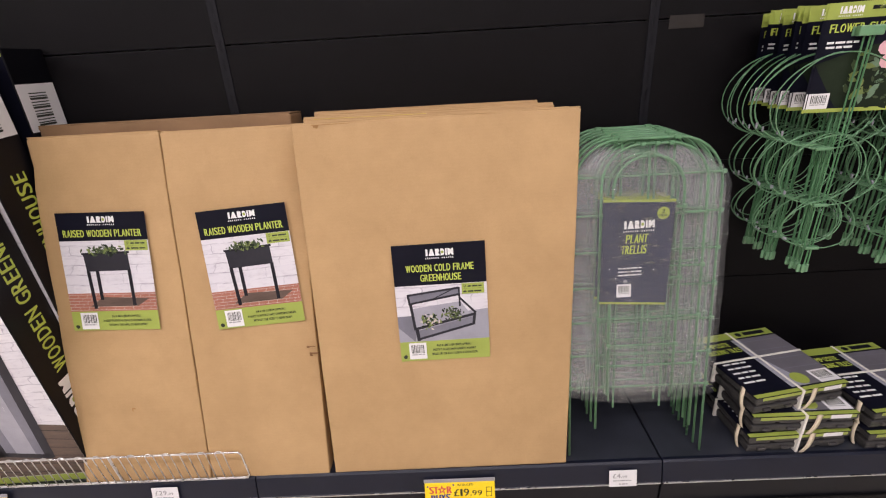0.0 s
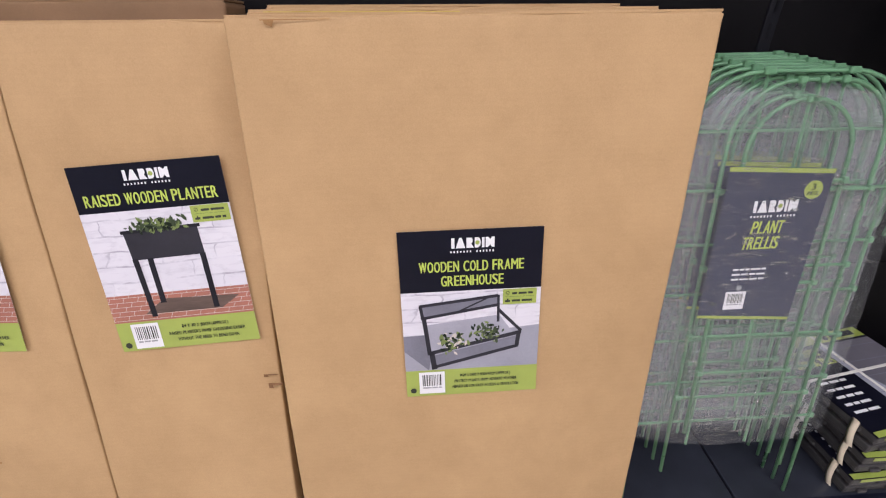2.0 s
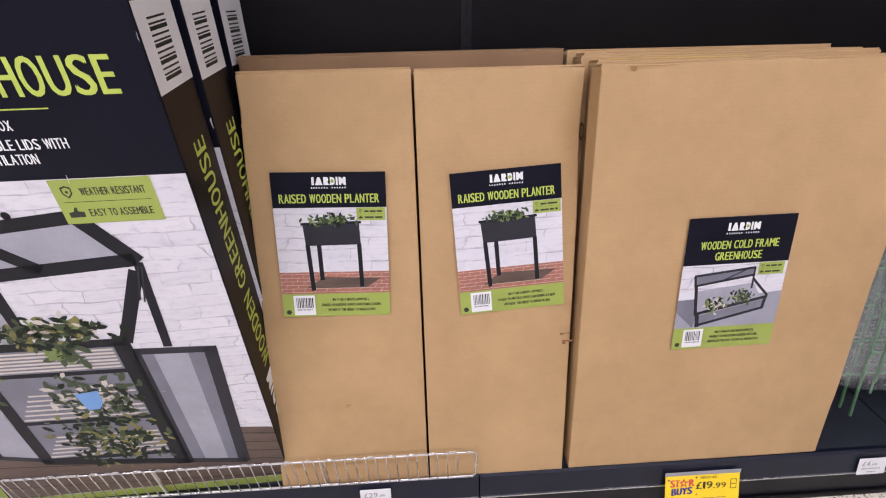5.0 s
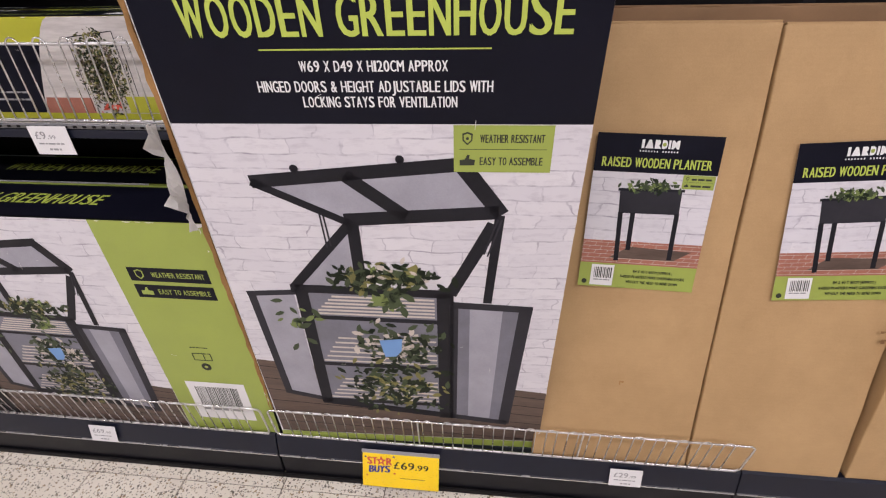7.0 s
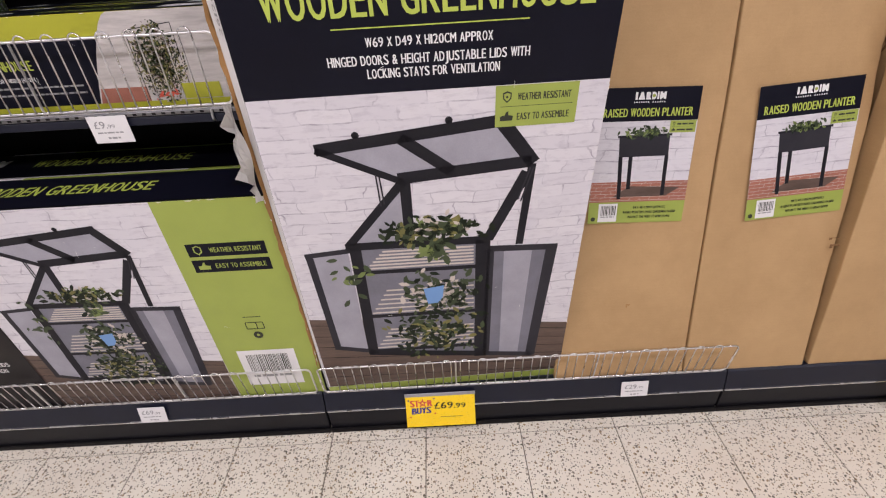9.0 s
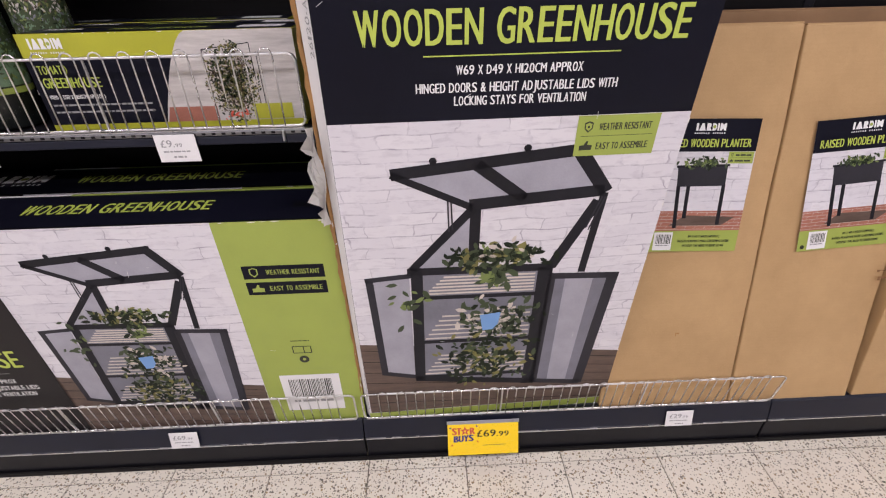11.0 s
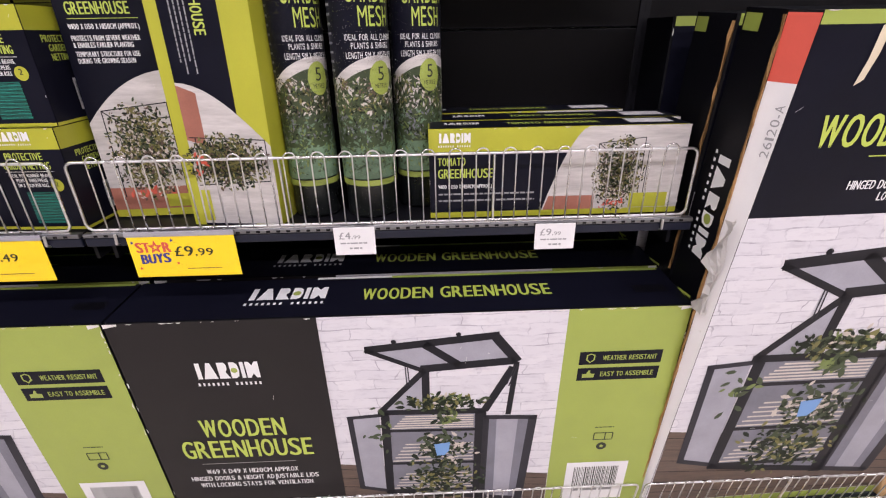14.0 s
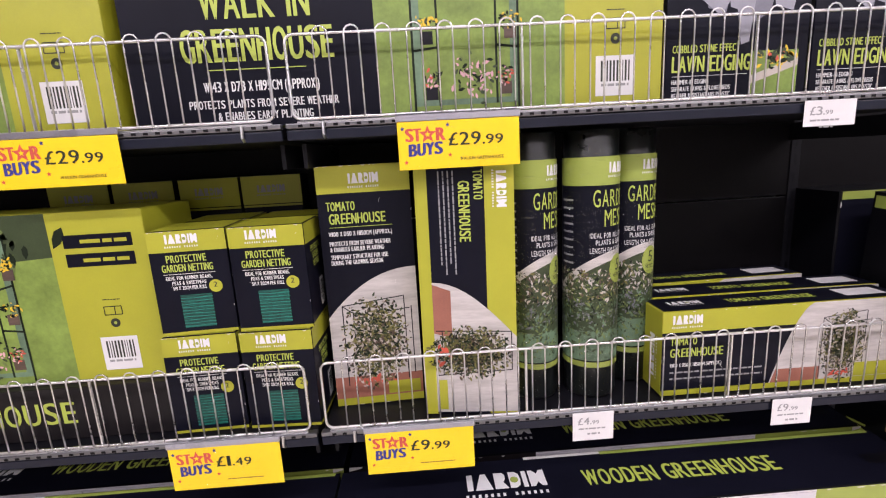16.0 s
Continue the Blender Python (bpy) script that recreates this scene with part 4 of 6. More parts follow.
# ---- brown cartons ----
def carton_body(w0, w1, s0, h, d, bulge=0.006, dents=()):
    """A brown carton, its front from x 0 to w0 at the foot and s0 to s0 + w1 at the top; softly bulged, edges rounded."""
    bm = bmesh.new()
    bmesh.ops.create_cube(bm, size=1.0)
    bmesh.ops.bevel(bm, geom=bm.edges[:], offset=0.012, segments=2, affect="EDGES", profile=0.5)
    bmesh.ops.subdivide_edges(bm, edges=[e for e in bm.edges if e.calc_length() > 0.5], cuts=15, use_grid_fill=True)
    for v in bm.verts:
        u, t, y = v.co.x + 0.5, v.co.z + 0.5, v.co.y + 0.5
        w, s = w0 + (w1 - w0) * t, s0 * t
        swell = bulge * math.sin(math.pi * min(max(u, 0), 1)) * math.sin(math.pi * min(max(t, 0), 1))
        at = Vector((u * w0 * 5 + h * 90, t * h * 4, w0 * 200))
        ripple = 0.0050 * noise.noise(at) * min(1.0, 6 * t) + 0.0016 * noise.noise(at * 5)
        if t > 0.97:
            ripple += 0.0030 * noise.noise(at * 9)
        for du, dt, deep, wide, tall in dents:
            ripple += deep * math.exp(-((u - du) / wide) ** 2 - ((t - dt) / tall) ** 2) if y < 0.5 else 0.0
        uu = (u - 0.5) * (1 - 0.010 * (abs(t - 0.5) < 0.49)) + 0.5
        v.co = Vector((s + uu * w, y * d - (swell if y < 0.5 else -swell) + ripple, t * h + (0.0025 * noise.noise(at * 6) if t > 0.9 else 0)))
    return bm


def planter_label(b, m, seed):
    p = Print(seed)
    W, H = 0.254, 0.345
    p.rect(0, 0, W, H, PAPER, 0.5)
    p.rect(0, 0.265, W, H, NAVY, 1)
    p.rect(0, 0.058, W, 0.265, BRICK, 1)
    p.rect(0, 0.058, W, 0.112, BRICK_RED, 1.4)
    for i in range(6):
        p.bar((0, 0.062 + 0.009 * i), (W, 0.062 + 0.009 * i), 0.0008, SLAT_INK, 1.6)
        for j in range(10):
            p.bar((0.026 * j + 0.012 * (i % 2), 0.062 + 0.009 * i), (0.026 * j + 0.012 * (i % 2) + 0.004, 0.071 + 0.009 * i), 0.0008, SLAT_INK, 1.6)
    p.rect(0, 0, W, 0.058, LIME, 1)
    p.poly([(0.06, 0.072), (0.20, 0.072), (0.235, 0.095), (0.10, 0.10)], DECK_INK, 1.9)
    p.poly([(0.062, 0.226), (0.190, 0.229), (0.192, 0.178), (0.066, 0.176)], FRAME_INK_2, 2.2)
    p.bar((0.058, 0.2275), (0.195, 0.2305), 0.006, FRAME_INK, 2.5)
    for a, c in (((0.070, 0.178), (0.076, 0.066)), ((0.188, 0.180), (0.190, 0.074)), ((0.096, 0.178), (0.098, 0.092))):
        p.bar(a, c, 0.010, FRAME_INK, 2.4)
    p.leaves(110, 0.060, 0.222, 0.192, 0.252, 0.0065, [LEAF_A, LEAF_B, LEAF_C, LEAF_B], 3)
    badge(p, 0.186, 0.235, 0.251, 0.2645, False)
    p.mark(0.087, 0.308, 0.080, 0.026)
    p.text("RAISED WOODEN PLANTER", 0.016, 0.276, 0.222, 0.020, LIME_TEXT)
    p.barcode(0.026, 0.004, 0.050, 0.050)
    p.disc(0.013, 0.012, 0.006, DARK_INK, 3, 10)
    p.text("84 X 40 X 80CM (APPROX.)", 0.118, 0.039, 0.085, 0.0065, DARK_INK)
    p.text("RAISED PLANTERS MAKE GARDENING EASIER", 0.092, 0.026, 0.140, 0.0065, DARK_INK)
    p.text("WITHOUT THE NEED TO BEND DOWN", 0.106, 0.013, 0.112, 0.0065, DARK_INK)
    ob = p.build("label", b, "glossy printed paper label with a planter photo")
    ob.matrix_basis = m
    return ob


def flap_seam(b, w1, s0, h, d, board=None):
    """Closed top flaps: two boards with a gap between them."""
    for y0, y1 in ((0.002, d * 0.49), (d * 0.51, d - 0.002)):
        part("top_flap", block(s0 + 0.003, y0, h - 0.001, s0 + w1 - 0.003, y1, h + 0.003, 0.001), board or CARDBOARD, b)
    part("flap_edge", block(s0 + 0.005, d * 0.485, h - 0.002, s0 + w1 - 0.005, d * 0.515, h + 0.001), CARD_EDGE, b)


def nick(b, u, v, y, w=0.012, mat=None, h=0.012):
    p = Print(int(1000 * u))
    p.poly([(u, v), (u + w, v - 0.1 * h), (u + 0.8 * w, v - 0.5 * h), (u + 0.25 * w, v - 0.4 * h), (u + 0.3 * w, v - h), (u, v - h)], mat or CARD_EDGE, 2)
    p.build("dent", b, "small tear in the board").location.y = y


pl = thing("planter_carton", "tall brown cardboard carton with a raised planter label", "carton", slanted(-1.190, 1.047, BZ, 12.6), "planter cartons")
part("carton", carton_body(0.400, 0.372, 0.032, 1.058, 0.112, dents=((0.04, 0.93, 0.010, 0.10, 0.05), (0.62, 0.88, 0.005, 0.18, 0.03), (0.5, 0.25, 0.004, 0.06, 0.02))), CARDBOARD, pl, smooth=True)
flap_seam(pl, 0.372, 0.032, 1.058, 0.112)
planter_label(pl, pose(0.072, -0.0095, 0.506, 0, 1.5), 21)
nick(pl, 0.198, 0.255, -0.009)
pl2 = thing("planter_carton", "tall brown cardboard carton with a skewed planter label", "carton", slanted(-0.788, 1.047, BZ, 12.6), "planter cartons")
part("carton", carton_body(0.372, 0.376, 0.004, 1.054, 0.112, dents=((1.0, 0.86, 0.016, 0.10, 0.10), (0.80, 0.95, 0.006, 0.12, 0.03), (0.68, 0.90, -0.004, 0.2, 0.02), (0.95, 0.30, 0.008, 0.08, 0.12))), CARDBOARD, pl2, smooth=True)
flap_seam(pl2, 0.376, 0.004, 1.054, 0.112)
planter_label(pl2, pose(0.097, -0.0095, 0.489, 0, -3.6), 22)
nick(pl2, 0.345, 0.425, -0.006, 0.03, CARD_INK, 0.006)
nick(pl2, 0.352, 0.405, -0.006, 0.03, CARD_INK, 0.012)
# coloured darker brown all over than the cartons in front
back1 = thing("carton", "cardboard carton coloured darker brown, standing behind the planter cartons", "carton", slanted(-1.172, 1.262, BZ, 4.5), "planter cartons")
part("carton", carton_body(0.735, 0.735, 0.0, 1.058, 0.105), DARKER_BROWN, back1, smooth=True)
flap_seam(back1, 0.735, 0.0, 1.058, 0.105, DARKER_BROWN)


def cold_frame_carton(m, label, front=True, w=0.728):
    b = thing("cold_frame_carton", label, "carton", m, "cold frame cartons")
    part("carton", carton_body(w - 0.006, w + 0.022, 0.004, 1.050, 0.062, 0.002), CARDBOARD, b, smooth=True)
    flap_seam(b, w + 0.020, 0.005, 1.050, 0.062)
    return b


def cold_frame_label(b):
    p = Print(31)
    W, H = 0.256, 0.345
    p.rect(0, 0, W, H, PAPER, 0.5)
    p.rect(0, 0.228, W, H, NAVY, 1)
    p.rect(0, 0.060, W, 0.228, BRICK, 1)
    p.poly([(0, 0.060), (W, 0.060), (W, 0.150), (0, 0.128)], STONE_INK, 1.4)
    p.poly([(0.045, 0.060), (0.0, 0.105), (0.0, 0.138), (0.06, 0.140)], GLAZING_2, 1.6)
    p.rect(0, 0, W, 0.060, LIME, 1)
    p.poly([(0.034, 0.172), (0.175, 0.196), (0.178, 0.214), (0.036, 0.198)], GLAZING_2, 2)
    p.poly([(0.048, 0.100), (0.210, 0.130), (0.180, 0.175), (0.042, 0.160)], GLAZING, 1.8)
    p.poly([(0.052, 0.066), (0.208, 0.107), (0.212, 0.128), (0.050, 0.092)], GLAZING_2, 2.1)
    for a, c, w_ in (((0.032, 0.200), (0.178, 0.215), 0.006), ((0.034, 0.174), (0.178, 0.196), 0.006), ((0.034, 0.200), (0.038, 0.172), 0.006), ((0.178, 0.216), (0.178, 0.160), 0.005), ((0.040, 0.172), (0.048, 0.095), 0.008),
                     ((0.046, 0.098), (0.222, 0.136), 0.008), ((0.178, 0.186), (0.222, 0.138), 0.006), ((0.052, 0.098), (0.056, 0.062), 0.010), ((0.218, 0.138), (0.214, 0.104), 0.008), ((0.052, 0.066), (0.216, 0.106), 0.007), ((0.10, 0.184), (0.16, 0.212), 0.003)):
        p.bar(a, c, w_, FRAME_INK_2, 2.6)
    p.leaves(90, 0.056, 0.096, 0.122, 0.148, 0.0055, [LEAF_A, LEAF_B, LEAF_C, SLAT_INK], 3)
    p.leaves(80, 0.124, 0.118, 0.192, 0.160, 0.0055, [LEAF_A, LEAF_B, LEAF_B, LEAF_A, LEAF_C], 3)
    p.poly([(0.055, 0.070), (0.212, 0.109), (0.214, 0.126), (0.053, 0.092)], GLAZING_2, 2.2)
    badge(p, 0.186, 0.196, 0.248, 0.227, False)
    p.mark(0.090, 0.302, 0.080, 0.028)
    p.text("WOODEN COLD FRAME", 0.036, 0.267, 0.186, 0.020, LIME_TEXT)
    p.text("GREENHOUSE", 0.074, 0.239, 0.112, 0.020, LIME_TEXT)
    p.barcode(0.025, 0.006, 0.050, 0.050)
    p.disc(0.013, 0.014, 0.006, DARK_INK, 3, 10)
    p.text("W60 X L100 X H30/40CM (APPROX.)", 0.105, 0.042, 0.098, 0.0065, DARK_INK)
    p.text("PROTECT PLANTS FROM ADVERSE WEATHER", 0.094, 0.029, 0.122, 0.0065, DARK_INK)
    p.text("HINGED LID FOR EASY ACCESS & VENTILATION", 0.090, 0.016, 0.130, 0.0065, DARK_INK)
    ob = p.build("label", b, "glossy printed paper label with a cold frame photo")
    ob.matrix_basis = pose(0.241, -0.0060, 0.372, 0, -0.6)


cf = cold_frame_carton(slanted(-0.402, 1.049, BZ, 8.9, -0.3), "wide brown cardboard carton with a cold frame label leaning on others")
cold_frame_label(cf)
for i, (dx, dr) in enumerate(((0.006, 0.2), (-0.006, -0.1), (0.010, 0.3), (-0.008, 0.1))):
    last = cold_frame_carton(slanted(-0.402 + dx, 1.049 + 0.066 * (i + 1), BZ, 8.9 - 0.5 * i, dr), "plain brown cardboard carton in a leaning stack", w=0.70 - 0.012 * i)
    if i == 0:
        part("tape", block(0.03, 0.004, 1.0525, 0.34, 0.052, 1.0545, 0.0006, 1), YELLOW_TAPE, last, "strip of yellow packing tape")
    for side in ((last,) if i == 0 else ()):
        p = Print(34)
        p.disc(-0.032, 0.90, 0.020, CARD_INK, 2, 14)
        p.disc(-0.032, 0.90, 0.013, CARDBOARD, 2.5, 14)
        for k in range(9):
            p.rect(-0.040, 0.20 + 0.065 * k, -0.024, 0.203 + 0.065 * k, CARD_INK, 2)
        p.bar((-0.012, 0.05), (-0.012, 0.80), 0.0012, CARD_INK, 2)
        face_turn(p.build("side_print", side), LEFT(-0.004))
# no tape here: a small dark notch and thin line drawn along the top edge
p = Print(33)
p.poly([(0.066, 1.040), (0.076, 1.036), (0.080, 1.046), (0.064, 1.046)], CARD_EDGE, 1)
p.poly([(0.060, 1.0445), (0.16, 1.0452), (0.16, 1.0460), (0.060, 1.0460)], CARD_EDGE, 1.2)
p.build("tape", cf, "small dark notch and thin line at the top edge").location.y = -0.004


# ---- trellis packs ----
def arch(w, h, r, x0=0.0, y=0.0, foot=0.0):
    return [(x0 - w / 2, y, foot), (x0 - w / 2, y, h - r)] + arc(x0 - w / 2 + r, h - r, r, 180, 90, 7, y)[1:] + arc(x0 + w / 2 - r, h - r, r, 90, 0, 7, y) + [(x0 + w / 2, y, foot)]


def trellis_frame(name, parent, w, h, r, x0, y, foot, rungs, uprights):
    fr = part(name, tube(bmesh.new(), arch(w, h, r, x0, y, foot), 0.0041, 6), GREEN_WIRE, parent, smooth=True)
    for z in rungs:
        part("rung", tube(bmesh.new(), [(x0 - w / 2 - 0.006, y - 0.005, z), (x0 + w / 2 + 0.006, y - 0.005, z)], 0.0031, 5), GREEN_WIRE, fr)
    for ux in uprights:
        part("upright", tube(bmesh.new(), [(x0 + ux, y + 0.004, foot + 0.16), (x0 + ux, y + 0.004, h - 0.004)], 0.0031, 5), GREEN_WIRE, fr)
    knot = None
    for z in rungs:
        for kx in (-w / 2, w / 2):
            if knot is None:
                knot = part("knot", block(-0.006, -0.007, -0.006, 0.006, 0.004, 0.006, 0.002, 1), GREEN_WIRE, fr)
                knot.matrix_basis = pose(x0 + kx, y - 0.003, z)
            else:
                again("knot", knot, pose(x0 + kx, y - 0.003, z), fr)
    for ux in (-w / 2 + r, *uprights, w / 2 - r):
        again("knot", knot, pose(x0 + ux, y - 0.002, h), fr)
    return fr


def trellis_pack(m):
    t = thing("trellis_pack", "green wire trellis set shrink-wrapped with a dark card", "trellis", m, "plant trellis packs")
    trellis_frame("large_frame", t, 0.405, 0.962, 0.125, 0.0, 0.0, 0.0, [0.235 + 0.105 * k for k in range(7)], (-0.07, 0.07))
    trellis_frame("medium_frame", t, 0.285, 0.948, 0.105, 0.015, -0.012, 0.10, [0.31 + 0.15 * k for k in range(4)], (0.0,))
    trellis_frame("small_frame", t, 0.190, 0.918, 0.090, -0.005, -0.024, 0.22, [0.38 + 0.2 * k for k in range(3)], (0.0,))
    bm = bmesh.new()
    nx, nz = 14, 22
    rows = []
    for j in range(nz + 1):
        v = j / nz
        z = 0.205 + 0.725 * v
        half = 0.212 if v < 0.86 else 0.212 - 0.09 * ((v - 0.86) / 0.14) ** 2
        rows.append([bm.verts.new((half * (2 * i / nx - 1), -0.047 + 0.006 * noise.noise(Vector((i * 0.8, j * 0.7, 3))) + 0.018 * abs(2 * i / nx - 1) ** 3, z + (0.016 * (2 * i / nx - 1) ** 2 if j == 0 else 0))) for i in range(nx + 1)])
    for j in range(nz):
        for i in range(nx):
            bm.faces.new((rows[j][i], rows[j][i + 1], rows[j + 1][i + 1], rows[j + 1][i]))
    back = bm.copy()
    for v in back.verts:
        v.co.y = 0.012 + 0.25 * (v.co.y + 0.047) - 0.02 * (abs(v.co.x) / 0.212) ** 4
    part("film", bm, FILM, t, "crinkled clear shrink film", smooth=True)
    part("film", back, BACK_FILM, t, "gathered milky shrink film", smooth=True)
    p = Print(41)
    p.poly([(-0.124, 0.522), (0.062, 0.508), (0.078, 0.792), (-0.114, 0.803)], CARD_NAVY, 1)
    p.poly([(-0.115, 0.803), (0.078, 0.792), (0.079, 0.800), (-0.115, 0.811)], LIME, 1.4)
    p.poly([(-0.125, 0.516), (0.061, 0.502), (0.062, 0.508), (-0.124, 0.522)], LIME, 1.4)
    p.disc(0.046, 0.764, 0.017, LIME, 2)
    p.text("3", 0.042, 0.764, 0.007, 0.011, NAVY, 3)
    p.text("PIECE", 0.036, 0.755, 0.020, 0.006, NAVY, 3)
    p.mark(-0.062, 0.716, 0.086, 0.032)
    p.text("PLANT", -0.054, 0.686, 0.058, 0.024, LIME_TEXT, 4, 0, 0.12)
    p.text("TRELLIS", -0.066, 0.656, 0.068, 0.024, LIME_TEXT, 4, 0, 0.12)
    for k in range(3):
        p.blocks(-0.072, 0.614 - 0.010 * k, 0.064, 0.0045, WHITE_INK)
    p.disc(-0.052, 0.577, 0.006, GREY_INK, 2, 10)
    p.barcode(-0.076, 0.532, 0.040, 0.038)
    ob = p.build("card", t, "dark navy product card")
    ob.matrix_basis = pose(0, -0.0330, 0, 0, -1.0)
    return t


first = trellis_pack(slanted(0.537, 1.082, BZ, 9.3))
for k in range(1, 7):
    copy_thing(first, slanted(0.537 - 0.004 * (k % 3), 1.082 + 0.032 * k, BZ, 9.2 - 0.15 * k, 0.5 * ((k * 7) % 3 - 1)))


# ---- hanging flower supports ----
def flower_support(m):
    f = thing("flower_support", "bundle of green flower support rods and rings on a card", "plant support", m, "flower supports on hooks")
    for k, (dx, dy) in enumerate(((-0.009, 0), (0.001, -0.004), (0.011, 0))):
        rod = part("rod", tube(bmesh.new(), [(dx, dy, -0.66), (dx + 0.006, dy, -0.05)], 0.0022, 6), GREEN_ROD, f)
        part("tip", block(dx - 0.0045, dy - 0.004, -0.675, dx + 0.0045, dy + 0.004, -0.650, 0.002, 1), GREEN_WIRE, rod)
    part("clip", block(-0.022, -0.012, -0.072, 0.030, 0.006, -0.050, 0.003), GREEN_WIRE, f)
    for z, r, dx in ((-0.215, 0.140, -0.030), (-0.385, 0.114, -0.002), (-0.530, 0.086, 0.006)):
        ring = part("ring", tube(bmesh.new(), [(dx + r * math.cos(a), -0.006 + 0.010 * math.sin(2 * a), z + 0.80 * r * math.sin(a)) for a in [math.tau * i / 36 for i in range(36)]], 0.0015, 5, True), GREEN_WIRE, f, smooth=True)
        part("cuff", block(dx - r * 0.80 - 0.002, -0.009, z - 0.80 * r * 0.64, dx - r * 0.80 + 0.001, -0.003, z - 0.80 * r * 0.54, 0.001, 1), GLAZING, ring, "small clear plastic cuff")
        part("cross_clip", block(dx - 0.016, -0.010, z - 0.8 * r - 0.004, dx + 0.018, 0.003, z - 0.8 * r + 0.004, 0.001, 1), GREEN_WIRE, ring)
    p = Print(51)
    p.rect(-0.085, -0.240, 0.120, 0.0, NAVY, 1)
    p.rect(-0.085, -0.034, 0.120, 0.0, LIME, 1.4)
    p.rect(-0.085, -0.241, 0.120, -0.232, LIME, 1.4)
    p.poly([(-0.085, -0.13), (0.0, -0.10), (0.120, -0.07), (0.120, -0.23), (-0.02, -0.23)], LEAF_A, 1.6)
    p.leaves(70, -0.02, -0.24, 0.13, -0.09, 0.014, [LEAF_A, LEAF_B, LEAF_E, LEAF_A, LEAF_C], 2)
    for du, dv in ((0.055, -0.10), (0.085, -0.12), (0.065, -0.13), (0.09, -0.09)):
        p.disc(du, dv, 0.016, FLOWER_P, 3, 9)
    p.mark(-0.062, -0.030, 0.050, 0.022)
    p.text("FLOWER SUPPORT", -0.072, -0.062, 0.165, 0.018, LIME_TEXT)
    p.blocks(-0.072, -0.086, 0.070, 0.006, WHITE_INK)
    p.blocks(-0.072, -0.096, 0.055, 0.006, WHITE_INK)
    p.barcode(-0.083, -0.232, 0.046, 0.036)
    p.rect(0.005, -0.018, 0.045, -0.010, BLACK_SIDE, 2)
    p.build("card", f, "lime and navy header card").location.y = 0.012
    return f


support = None
for hx in (0.965, 1.235, 1.50):
    hook = thing("display_hook", "bright steel display hook on the back panel", "hook", pose(hx + 0.02, 0, 1.405), "display hooks")
    part("arm", tube(bmesh.new(), [(0, BACK_Y + 0.002, 0.0), (0, 1.13, 0.0), (0, 1.115, 0.012), (0, 1.11, 0.026)], 0.003, 6), CHROME, hook, smooth=True)
    part("plate", block(-0.02, BACK_Y - 0.005, -0.025, 0.02, BACK_Y + 0.001, 0.02, 0.002), CHROME, hook)
    for k in range(11):
        jig = random.Random(int(hx * 100) + k)
        m = pose(hx + jig.uniform(-0.006, 0.006), 1.150 + 0.0265 * k, 1.418, jig.uniform(-1.5, 1.5), jig.uniform(-3, 3), jig.uniform(-14, 14))
        if support is None:
            support = flower_support(m)
        else:
            copy_thing(support, m)


